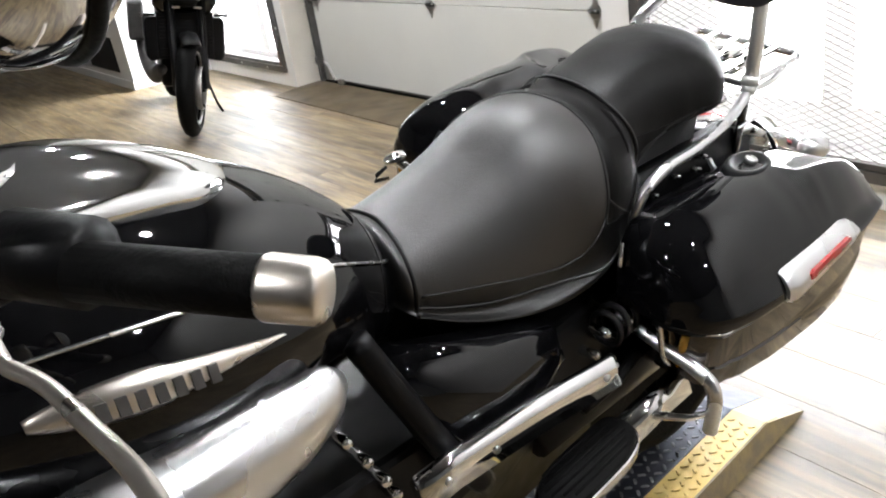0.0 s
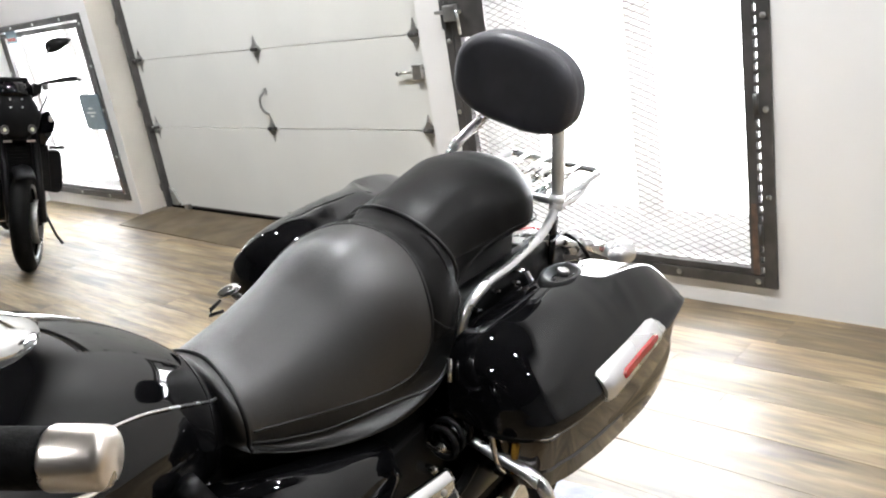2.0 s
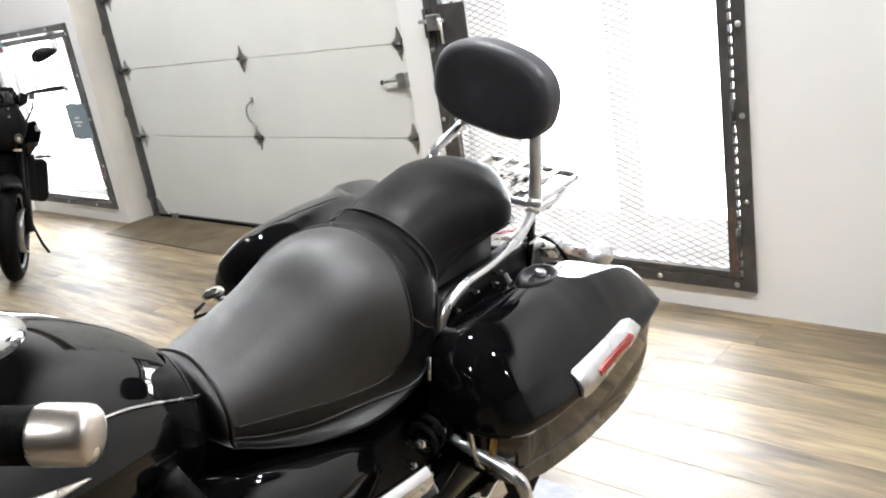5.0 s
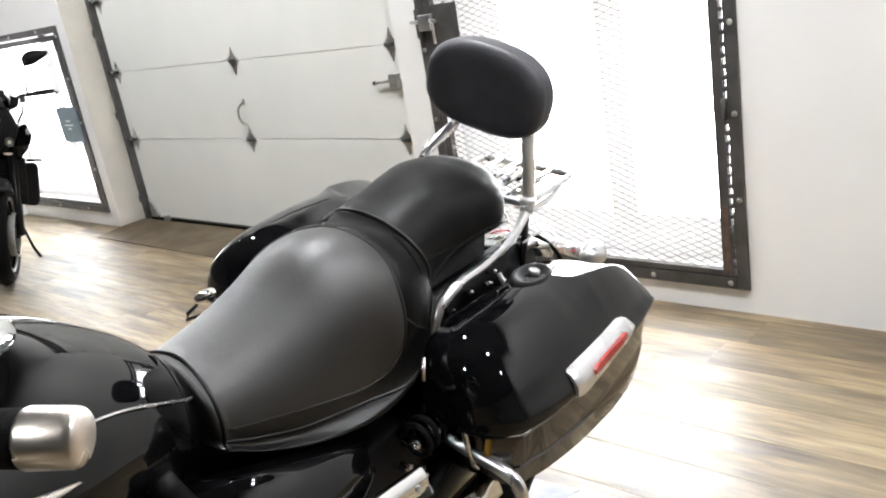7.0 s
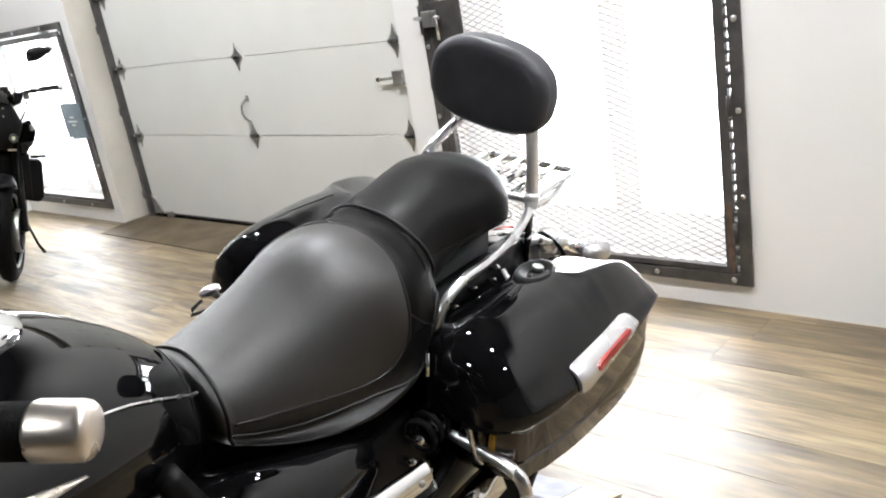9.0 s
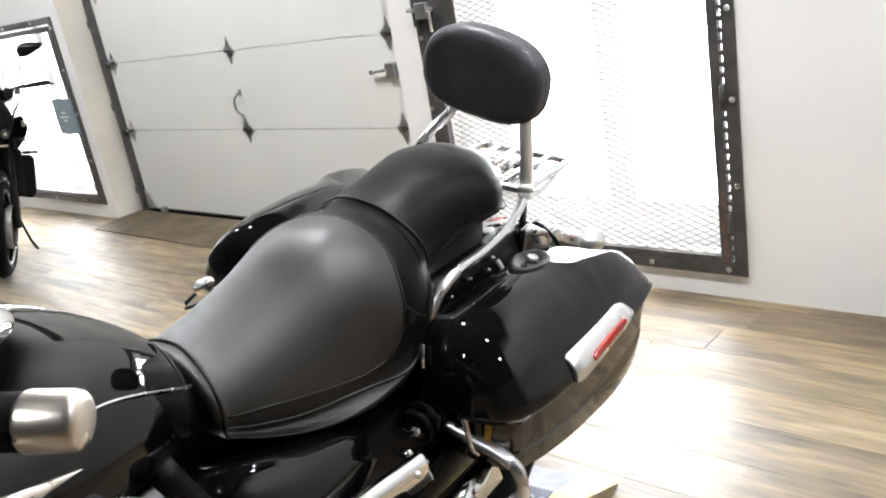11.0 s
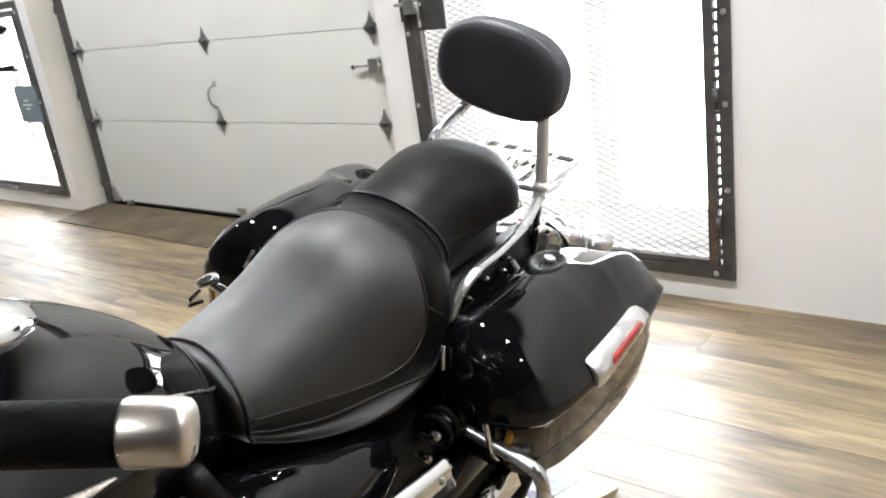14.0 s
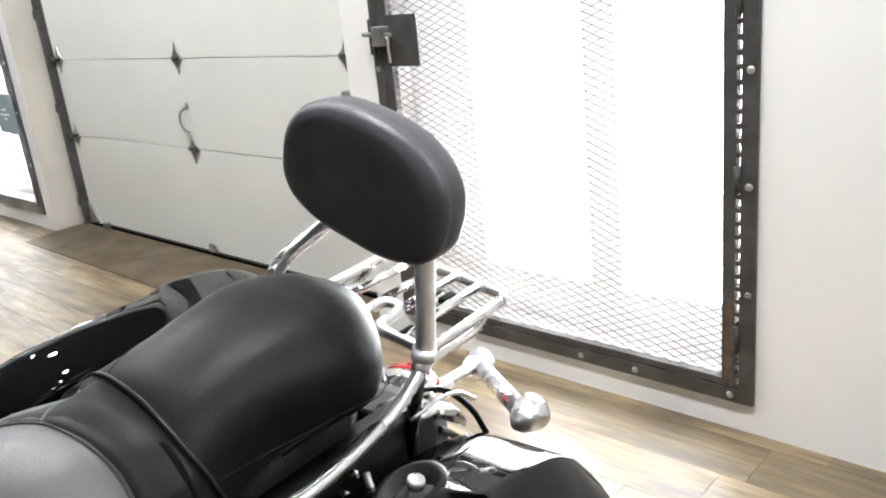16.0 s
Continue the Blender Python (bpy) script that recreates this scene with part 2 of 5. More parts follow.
def smooth_keys(keys, n):
    """Rows of numbers, the first rising: a smooth curve through them at n even steps."""
    k = np.array(keys, float)
    x, y = k[:, 0], k[:, 1:]
    d = np.gradient(y, x, axis=0) if len(x) > 2 else np.repeat((y[1:] - y[:-1]) / (x[1] - x[0]), 2, 0)
    out = []
    for s in np.linspace(x[0], x[-1], n):
        i = min(max(int(np.searchsorted(x, s)) - 1, 0), len(x) - 2)
        h = x[i + 1] - x[i]
        t = (s - x[i]) / h
        v = ((2 * t**3 - 3 * t**2 + 1) * y[i] + (t**3 - 2 * t**2 + t) * h * d[i] + (-2 * t**3 + 3 * t**2) * y[i + 1] + (t**3 - t**2) * h * d[i + 1])
        out.append((float(s), *[float(q) for q in v]))
    return out


def curve_points(pts, n):
    """A smooth line through points, by its length."""
    p = np.array(pts, float)
    s = np.r_[0, np.cumsum(np.linalg.norm(np.diff(p, axis=0), axis=1))]
    return [Vector(r[1:]) for r in smooth_keys(np.c_[s, p], n)]


def tube(pts, radius, sides=12, bm=None, smooth=0, flat=1.0):
    """A round bar along points; radius a number or one for each point."""
    pts = curve_points(pts, smooth) if smooth else [Vector(p) for p in pts]
    rings, up = [], None
    for i, p in enumerate(pts):
        d = (pts[min(i + 1, len(pts) - 1)] - pts[max(i - 1, 0)]).normalized()
        if up is None:
            up = Vector((0, 0, 1)) if abs(d.z) < 0.9 else Vector((0, 1, 0))
        side = d.cross(up).normalized()
        up = side.cross(d).normalized()
        r = radius[min(i, len(radius) - 1)] if isinstance(radius, (list, tuple)) else radius
        rings.append([p + side * (r * math.cos(a)) + up * (r * flat * math.sin(a)) for a in (2 * math.pi * k / sides for k in range(sides))])
    return loft(rings, bm)


def disc_stack(rows, axis_m, sides=32, bm=None):
    """A turned form: rows of (along, radius) about the z axis of axis_m."""
    rings = [[axis_m @ Vector((r * math.cos(a), r * math.sin(a), h)) for a in (2 * math.pi * k / sides for k in range(sides))] for h, r in rows]
    return loft(rings, bm)


def ball(c, r, bm=None, sx=1, sy=1, sz=1, seg=16):
    bm = bm or bmesh.new()
    bmesh.ops.create_uvsphere(bm, u_segments=seg, v_segments=seg // 2 + 2, radius=r, matrix=Matrix.Translation(c) @ Matrix.Diagonal((sx, sy, sz, 1)))
    return bm


def prism(outline, axis, a, b, bm=None):
    """An outline of pairs drawn out from a to b along axis x, y or z."""
    put = {"x": lambda p, h: (h, p[0], p[1]), "y": lambda p, h: (p[0], h, p[1]), "z": lambda p, h: (p[0], p[1], h)}[axis]
    return loft([[put(p, a) for p in outline], [put(p, b) for p in outline]], bm)


# ------------------------------------------------------------------ the room
# unseen walls made grey so that gloss and chrome reflect a dim room
GREYW = mat("dimmed_wall_grey", (0.22, 0.217, 0.215), 0.6, 0, 0, 0.08, 1.5)
WESTDIMW = mat("dimmed_west_wall", (0.07, 0.07, 0.072), 0.6, 0, 0, 0.08, 1.5)


def wall_slab(name, x0, x1, y0, y1, z0, z1, material=None):
    return tagged(obj(name, box(x0, x1, y0, y1, z0, z1), material or GREYW, smooth=False), "plain unseen wall, greyed to dim reflections", "wall", kind="structure")


WIN = {"a": (1.068, 2.430, 0.090, 1.388), "b": (5.655, 7.06, 0.098, 1.402)}
DOOR = (2.72, 5.48)


def wall_with_openings():
    bm = bmesh.new()
    x0, x1 = WALL_X, WALL_X + WT
    a, b = WIN["a"], WIN["b"]
    box(x0, x1, -5.0, a[0] + 0.03, 0, CEIL, bm)
    box(x0, x1, a[0] + 0.03, a[1] - 0.03, 0, a[2] + 0.03, bm)
    box(x0, x1, a[0] + 0.03, a[1] - 0.03, a[3] - 0.03, CEIL, bm)
    box(x0, x1, a[1] - 0.03, DOOR[0] - 0.13, 0, CEIL, bm)
    box(x0, x1, DOOR[0] - 0.13, DOOR[1] + 0.07, 2.35, CEIL, bm)
    box(x0, x1, DOOR[1] + 0.07, b[0] + 0.03, 0, CEIL, bm)
    box(x0, x1, b[0] + 0.03, b[1] - 0.03, 0, b[2] + 0.03, bm)
    box(x0, x1, b[0] + 0.03, b[1] - 0.03, b[3] - 0.03, CEIL, bm)
    box(x0, x1, b[1] - 0.03, 10.0, 0, CEIL, bm)
    bmesh.ops.remove_doubles(bm, verts=bm.verts, dist=0.0005)
    return tagged(obj("wall_east", bm, WALLP, smooth=False), "white painted wall with two windows and a garage door", "wall", kind="structure")


wall_with_openings()
wall_slab("wall_south", -6.0, WALL_X + WT, -5.2, -5.0, 0, CEIL)
wall_slab("wall_north", -6.0, WALL_X + WT, 10.0, 10.2, 0, CEIL)
wall_slab("wall_west", -6.2, -6.0, -5.2, 10.2, 0, CEIL, WESTDIMW)
tagged(obj("ceiling", box(-6.2, WALL_X + WT, -5.2, 10.2, CEIL, CEIL + 0.15), CEILM, smooth=False), "plain unseen ceiling, darkened to dim reflections", "ceiling", kind="structure")
floor = tagged(obj("floor", box(-6.2, DOOR_X + 0.3, -5.2, 10.2, -0.15, -0.004), FLOORB, smooth=False), "wood-look vinyl plank floor", "floor", kind="structure")
tagged(obj("backdrop", box(6.0, 6.1, -10, 18, -6, 8), OUTSIDE, smooth=False), "bright overexposed daylight outside", "backdrop", kind="structure")


# garage door with hinges, handle, lock and tracks
def garage_door():
    top = empty("garage_door", None, "closed white sectional garage door with zinc hinges", "garage door", kind="structure")
    y0, y1 = DOOR
    edges = [0.022, 0.585, 1.040, 1.497, 1.954, 2.411]
    for a, b in zip(edges, edges[1:]):
        bm = box(DOOR_X, DOOR_X + 0.045, y0 - 0.03, y1, a + 0.0009, b - 0.0009)
        part("panel", bm, DOORP, top, smooth=False, bevel=0.003)
    # unseen sheet added behind the panels to stop daylight leaking through the joints
    part("light_block", box(DOOR_X + 0.046, DOOR_X + 0.05, y0 - 0.12, y1 + 0.069, 0.0, 2.45), DOORP, top, smooth=False)
    part("bottom_seal", box(DOOR_X + 0.004, DOOR_X + 0.04, y0 - 0.03, y1, 0.0, 0.022), RUBBER, top, "black rubber seal", smooth=False)
    part("bottom_rail", box(DOOR_X - 0.004, DOOR_X, y0 - 0.03, y1, 0.024, 0.034), DARKST, top, smooth=False)
    for b in edges[1:-1]:
        for y in (2.80, 4.06, 5.375):
            d = [(y, b + 0.078), (y + 0.018, b + 0.03), (y + 0.052, b + 0.002), (y + 0.020, b - 0.03), (y, b - 0.078), (y - 0.020, b - 0.03), (y - 0.052, b - 0.002), (y - 0.018, b + 0.03)]
            hinge = part("hinge", prism(d, "x", DOOR_X - 0.006, DOOR_X + 0.0005), STEEL, top, "zinc hinge", smooth=False, bevel=0.0015)
            part("knuckle", tube([(DOOR_X - 0.012, y - 0.026, b), (DOOR_X - 0.012, y + 0.026, b)], 0.010, 10), DARKST, hinge)
            for dz in (0.045, -0.045):
                part("screw", tube([(DOOR_X - 0.005, y, b + dz), (DOOR_X - 0.010, y, b + dz)], 0.005, 8), STEEL, hinge)
            if y > 5:
                part("roller_stem", tube([(DOOR_X - 0.014, y - 0.02, b), (DOOR_X - 0.014, y + 0.07, b)], 0.007, 8), STEEL, hinge)
                part("roller", tube([(DOOR_X - 0.014, y + 0.052, b), (DOOR_X - 0.014, y + 0.075, b)], 0.022, 14), DARKST, hinge)
    # pull handle
    part("handle", tube([(DOOR_X - 0.006, 4.055, 0.80), (DOOR_X - 0.03, 4.075, 0.775), (DOOR_X - 0.036, 4.082, 0.735), (DOOR_X - 0.03, 4.07, 0.69), (DOOR_X - 0.006, 4.058, 0.668)], 0.0065, 10, smooth=24), STEEL, top, "zinc pull handle")
    part("handle_foot", box(DOOR_X - 0.004, DOOR_X + 0.0005, 4.043, 4.067, 0.785, 0.82), STEEL, top, smooth=False, bevel=0.002)
    # slide lock
    lock = part("slide_lock", box(DOOR_X - 0.028, DOOR_X + 0.0005, 2.775, 2.835, 0.835, 0.905), STEEL, top, "zinc slide lock", smooth=False, bevel=0.004)
    part("lock_bolt", tube([(DOOR_X - 0.02, 2.83, 0.872), (DOOR_X - 0.024, 2.90, 0.868), (DOOR_X - 0.024, 2.93, 0.866)], 0.007, 10), STEEL, lock)
    part("lock_knob", ball((DOOR_X - 0.024, 2.935, 0.866), 0.011), DARKST, lock)
    # bottom brackets
    part("bottom_bracket", prism([(5.30, 0.03), (5.42, 0.03), (5.42, 0.16), (5.37, 0.13), (5.33, 0.06)], "x", DOOR_X - 0.02, DOOR_X), STEEL, top, smooth=False, bevel=0.003)
    part("bottom_bracket", box(DOOR_X - 0.012, DOOR_X, 4.015, 4.09, 0.03, 0.075), STEEL, top, smooth=False, bevel=0.003)
    part("bottom_bracket", box(DOOR_X - 0.03, DOOR_X, 5.20, 5.25, 0.01, 0.05), STEEL, top, smooth=False, bevel=0.004)
    # vertical track by the far jamb
    track = part("track", loft([[(DOOR_X - 0.045 + a, 5.435 + b, z) for a, b in ((0, 0), (0.06, 0), (0.06, 0.03), (0.054, 0.03), (0.054, 0.006), (0.006, 0.006), (0.006, 0.03), (0, 0.03))] for z in (0.02, 2.6)]), DARKST, top, "dark steel door track", smooth=False)
    for z in (0.16, 0.75, 1.3, 1.9):
        part("track_bracket", box(DOOR_X - 0.05, DOOR_X - 0.044, 5.44, 5.475, z - 0.02, z + 0.03), DARKST, track, smooth=False)
    return top


garage_door()


def mesh_screen(name, parent, x, y0, y1, z0, z1, cell_y, cell_z, material):
    """Expanded-metal: rows of thin zigzag strands."""
    verts, faces = [], []
    t, d = 0.0008, 0.0014
    rows = int((z1 - z0) / (cell_z / 2))
    cols = int((y1 - y0) / (cell_y / 2))
    for r in range(rows):
        z = z0 + (r + 0.5) * (z1 - z0) / rows
        amp = (z1 - z0) / rows / 2 * (1 if r % 2 else -1)
        base = len(verts)
        for c in range(cols + 1):
            y = y0 + (y1 - y0) * c / cols
            zz = z + (amp if c % 2 else -amp)
            w = t
            verts.extend([(x - d, y, zz - w), (x + d, y, zz - w), (x + d, y, zz + w), (x - d, y, zz + w)])
        for c in range(cols):
            a, b = base + 4 * c, base + 4 * c + 4
            for k in range(4):
                l = (k + 1) % 4
                faces.append((a + k, b + k, b + l, a + l))
    me = bpy.data.meshes.new(name)
    me.from_pydata(verts, [], faces)
    me.materials.append(material)
    ob = new(name, me)
    ob.parent = parent
    ob["kind"] = "stuff"
    return ob


def frame_bar(y0, y1, z0, z1, x0, x1):
    return box(x0, x1, y0, y1, z0, z1)


def guarded_window(name, y0, y1, z0, z1, bar, latch_side, bolts_y, bolts_z, sign=False, side=0.20, low=0.215):
    """A low window with a bolted steel outer frame and a hinged mesh gate in it. The outer frame spans y0..y1, z0..z1."""
    top = empty(name, None, "low window behind a bolted dark steel security mesh gate", "window", kind="structure")
    x0, x1 = WALL_X - 0.012, WALL_X + 0.02
    fr = [("frame_bar", y0, y0 + bar, z0, z1), ("frame_bar", y1 - bar, y1, z0, z1), ("frame_bar", y0 + bar, y1 - bar, z0, z0 + bar), ("frame_bar", y0 + bar, y1 - bar, z1 - bar, z1)]
    for n, a, b, c, d in fr:
        part(n, frame_bar(a, b, c, d, x0, x1), DARKST, top, "dark painted steel frame", smooth=False, bevel=0.002)
    for y in (y0 + bar * 0.45, y1 - bar * 0.45):
        for z in bolts_z:
            part("bolt", ball((x0 - 0.001, y, z), 0.0105, sx=0.6, seg=12), STEEL, top, "zinc bolt")
    for y in bolts_y:
        for z in (z0 + bar * 0.5, z1 - bar * 0.5):
            part("bolt", ball((x0 - 0.001, y, z), 0.0105, sx=0.6, seg=12), STEEL, top, "zinc bolt")
    # hinged gate inside the frame, with a bright slit all round
    g = 0.013
    a0, a1, c0, c1 = y0 + bar + g, y1 - bar - 0.002, z0 + bar + 0.004, z1 - bar - g
    gb = 0.036
    gate = part("gate_frame", frame_bar(a0, a0 + gb, c0, c1, x0 + 0.002, x1), DARKST, top, "dark steel gate frame", smooth=False, bevel=0.002)
    part("gate_rail", frame_bar(a1 - gb, a1, c0, c1, x0 + 0.002, x1), DARKST, gate, smooth=False, bevel=0.002)
    part("gate_rail", frame_bar(a0 + gb, a1 - gb, c0, c0 + gb * 0.6, x0 + 0.002, x1), DARKST, gate, smooth=False, bevel=0.002)
    part("gate_rail", frame_bar(a0 + gb, a1 - gb, c1 - gb, c1, x0 + 0.002, x1), DARKST, gate, smooth=False, bevel=0.002)
    part("rusty_foot", frame_bar(a0 + 0.004, a0 + gb * 0.7, c0, c0 + 0.26, x0 - 0.001, x0 + 0.003), RUST, gate, "rust-stained gate post foot", smooth=False)
    mesh_screen("gate_mesh", gate, x0 + 0.016, a0 + 0.01, a1 - 0.01, c0 + 0.005, c1 - 0.005, 0.058, 0.0245, MESHM)
    z = c0 + 0.03
    while z < c1 - 0.02:
        part("edge_tooth", box(x0 + 0.004, x1 - 0.004, a0 - g - 0.001, a0 + 0.001, z, z + 0.013), DARKST, gate, smooth=False)
        z += 0.037
    for z in (z0 + 0.2, (z0 + z1) / 2, z1 - 0.2):
        part("gate_hinge", tube([(x0 - 0.004, a0 - g / 2, z - 0.035), (x0 - 0.004, a0 - g / 2, z + 0.035)], 0.009, 10), DARKST, gate)
    # the window itself: white frame, mullion, lower panel, panes
    wx = WALL_X + 0.13
    ya, yb, za, zb = y0 + 0.03, y1 - 0.03, z0 + 0.03, z1 - 0.03
    part("window_sill", box(WALL_X + 0.03, WALL_X + WT + 0.03, ya, yb, za - 0.002, za + 0.018), WALLP, top, "white sill", smooth=False, bevel=0.003)
    mid = ya + 0.515
    fw = part("window_frame", box(wx, wx + 0.05, ya, yb, za + 0.018, za + low), WINPANEL, top, "white lower window panel", smooth=False, bevel=0.003)
    part("mullion", box(wx, wx + 0.05, mid - 0.058, mid + 0.058, za + low, zb), WINPANEL, fw, smooth=False, bevel=0.003)
    part("jamb", box(wx, wx + 0.05, yb - side, yb, za + low, zb), WINPANEL, fw, smooth=False, bevel=0.003)
    part("jamb", box(wx, wx + 0.05, ya, ya + 0.03, za + low, zb), WINPANEL, fw, smooth=False, bevel=0.003)
    part("head", box(wx, wx + 0.05, ya + 0.03, yb - side, zb - 0.03, zb), WINPANEL, fw, smooth=False, bevel=0.003)
    for a, b in ((ya + 0.03, mid - 0.058), (mid + 0.058, yb - side)):
        pane = part("pane", box(wx + 0.022, wx + 0.027, a, b, za + low, zb - 0.03), GLASSM, fw, smooth=False)
        pane.visible_shadow = False
    if latch_side:
        plate = part("lock_plate", box(x0 - 0.004, x0 + 0.001, 2.205, 2.36, 1.03, 1.20), DARKST, gate, "dark lock cover plate", smooth=False, bevel=0.002)
        lt = part("latch", box(x0 - 0.03, x0, 2.335, 2.40, 1.10, 1.165), STEEL, gate, "zinc slide latch", smooth=False, bevel=0.004)
        part("latch_bolt", tube([(x0 - 0.022, 2.31, 1.135), (x0 - 0.022, 2.445, 1.14)], 0.008, 10), STEEL, lt)
        part("latch_arm", tube([(x0 - 0.026, 2.33, 1.135), (x0 - 0.028, 2.322, 1.125), (x0 - 0.028, 2.32, 1.045)], 0.006, 8), STEEL, lt)
        part("latch_tongue", box(x0 - 0.012, x0 - 0.004, 2.405, 2.43, 1.07, 1.19), DARKST, lt, smooth=False, bevel=0.002)
    if sign:
        s = part("warning_sign", box(x0 - 0.012, x0 - 0.008, 5.675, 5.975, 0.615, 0.862), SIGN, gate, "grey-blue notice plate", smooth=False)
        for i, (z, w) in enumerate(((0.765, 0.06), (0.735, 0.13), (0.710, 0.05))):
            part("print_bar", box(x0 - 0.0135, x0 - 0.0122, 5.86 - w / 2 - 0.02, 5.86 + w / 2 - 0.02, z - 0.006, z + 0.006), INK, s, smooth=False)
        part("hung_tag", box(x0 - 0.01, x0 - 0.006, 6.72, 6.90, 1.27, 1.36), SIGN, gate, "small dark hanging tag", smooth=False)
        part("tag_print", box(x0 - 0.013, x0 - 0.0102, 6.74, 6.88, 1.285, 1.31), REDLENS, gate, smooth=False)
    return top


guarded_window("window_1", 1.068, 2.430, 0.090, 1.388, 0.044, True, (1.135, 1.435, 1.63, 2.05, 2.33), (0.424, 0.722, 1.02, 1.30), side=0.29, low=0.185)
guarded_window("window_2", 5.655, 7.06, 0.098, 1.402, 0.044, False, (5.95, 6.4, 6.8), (0.42, 0.75, 1.05, 1.33), True, 0.05, 0.06)

# cream-painted reveals of the garage opening
tagged(obj("trim", box(WALL_X + 0.001, DOOR_X - 0.001, DOOR[1] + 0.0695, DOOR[1] + 0.072, 0, 2.4), JAMBP, smooth=False), "cream painted door reveal", "door trim", kind="structure")
# worn brown threshold in front of the garage door
tagged(obj("threshold_mat", prism([(2.56, 2.9), (2.60, 5.485), (2.82, 5.545), (DOOR_X - 0.001, 5.545), (DOOR_X - 0.001, 2.9)], "z", 0.0, 0.006), MATM, smooth=False, bevel=0.002), "worn dirty brown mat before the garage door", "floor mat")

# white pier beyond the far window, with a dark vent low in it
tagged(obj("wall_pier", box(2.15, WALL_X - 0.001, 7.09, 9.999, 0, CEIL - 0.001), WALLP, smooth=False, bevel=0.004), "white painted wall pier beside the far window", "wall", kind="structure")
tagged(obj("baseboard", box(2.138, 2.149, 7.08, 9.99, 0, 0.07), WALLP, smooth=False, bevel=0.003), "white baseboard of the pier", "baseboard", kind="structure")
vent = empty("wall_vent", None, "dark vent low in a white wall pier", "vent")
part("vent_panel", box(2.140, 2.1495, 7.38, 8.15, 0.12, 0.41), SATIN, vent, smooth=False, bevel=0.003)


# ------------------------------------------------------------------ touring motorcycle
BIKE = pose(1.077, 1.124, 0.008, 0, 0, 4.0)   # x to the rear, y to the bike's right
SEAT_LEAN = pose(0, -0.0016, 0.67, 11.6) @ pose(0, 0, -0.67)
LEAN = pose(0, -0.001, 0.67, 9.95) @ pose(0, 0, -0.67)   # the machine leans to its left, on its side stand


def seat_ring(u, z, w, drop, wb, zb, yc=0.0, power=2.3, m=16, grow=0.0):
    """A cross-section: domed top, rounded shoulder, drawn-in flank."""
    half = []
    for k in range(m + 1):
        a = math.pi / 2 * k / m
        half.append(((w + grow) * math.sin(a) ** (2 / power), z + grow - drop * (1 - math.cos(a) ** (2 / power))))
    zs = z - drop
    for f in (0.3, 0.6, 0.85, 1.0):
        half.append((w + grow + (wb - w) * f * f, zs + (zb - zs) * f))
    return [(u, yc + y, h) for y, h in half] + [(u, yc - y, h) for y, h in reversed(half[1:])]


def surface_point(row, f, yc=0.0, power=2.3, lift=0.0):
    """A point on such a section, f from 0 (crown) to 1 (shoulder) to 2 (foot); f below zero lies on the right flank."""
    u, z, w, drop, wb, zb = row
    side = -1 if f > 0 else 1
    f = abs(f)
    if f <= 1:
        a = math.pi / 2 * f
        y, h = w * math.sin(a) ** (2 / power), z - drop * (1 - math.cos(a) ** (2 / power))
        n = Vector((0, math.sin(a), math.cos(a)))
    else:
        g = f - 1
        zs = z - drop
        y, h = w + (wb - w) * g * g, zs + (zb - zs) * g
        n = Vector((0, 1, 0))
    return Vector((u, yc + side * (y + n.y * lift), h + n.z * lift))


# seat rows: along, crown height, half width, drop to the shoulder, half width at the foot, foot height
DRIVER = [(-0.446, 0.815, 0.075, 0.057, 0.084, 0.744), (-0.432, 0.831, 0.103, 0.084, 0.113, 0.732), (-0.399, 0.831, 0.115, 0.110, 0.130, 0.715), (-0.334, 0.844, 0.128, 0.149, 0.149, 0.686), (-0.234, 0.876, 0.144, 0.200, 0.171, 0.659), (-0.134, 0.918, 0.159, 0.229, 0.185, 0.655), (-0.054, 0.919, 0.172, 0.206, 0.185, 0.674), (0.016, 0.903, 0.166, 0.164, 0.163, 0.705), (0.046, 0.900, 0.154, 0.154, 0.143, 0.726)]
PILLION = [(0.026, 0.903, 0.146, 0.126, 0.137, 0.757), (0.066, 0.918, 0.127, 0.109, 0.128, 0.795), (0.126, 0.932, 0.122, 0.104, 0.126, 0.824), (0.206, 0.945, 0.134, 0.106, 0.138, 0.848), (0.286, 0.947, 0.143, 0.100, 0.137, 0.867), (0.346, 0.940, 0.109, 0.098, 0.113, 0.843), (0.391, 0.910, 0.059, 0.104, 0.063, 0.827), (0.411, 0.873, 0.035, 0.070, 0.039, 0.827), (0.418, 0.843, 0.012, 0.029, 0.012, 0.832)]
TANK = [(-1.12, 0.94, 0.12, 0.12, 0.10, 0.76), (-1.05, 0.985, 0.19, 0.17, 0.16, 0.75), (-0.92, 1.012, 0.252, 0.20, 0.215, 0.74), (-0.80, 1.008, 0.268, 0.21, 0.225, 0.735), (-0.68, 0.978, 0.25, 0.20, 0.205, 0.725),
        (-0.58, 0.940, 0.213, 0.18, 0.18, 0.71), (-0.50, 0.892, 0.176, 0.15, 0.155, 0.69), (-0.44, 0.842, 0.135, 0.11, 0.12, 0.68), (-0.405, 0.80, 0.09, 0.07, 0.08, 0.68)]


@functools.lru_cache(None)
def fine_rows(keys):
    return np.array(smooth_keys(keys, 160))


def row_at(keys, u):
    k = fine_rows(tuple(keys))
    return [float(np.interp(u, k[:, 0], k[:, c])) for c in range(k.shape[1])]


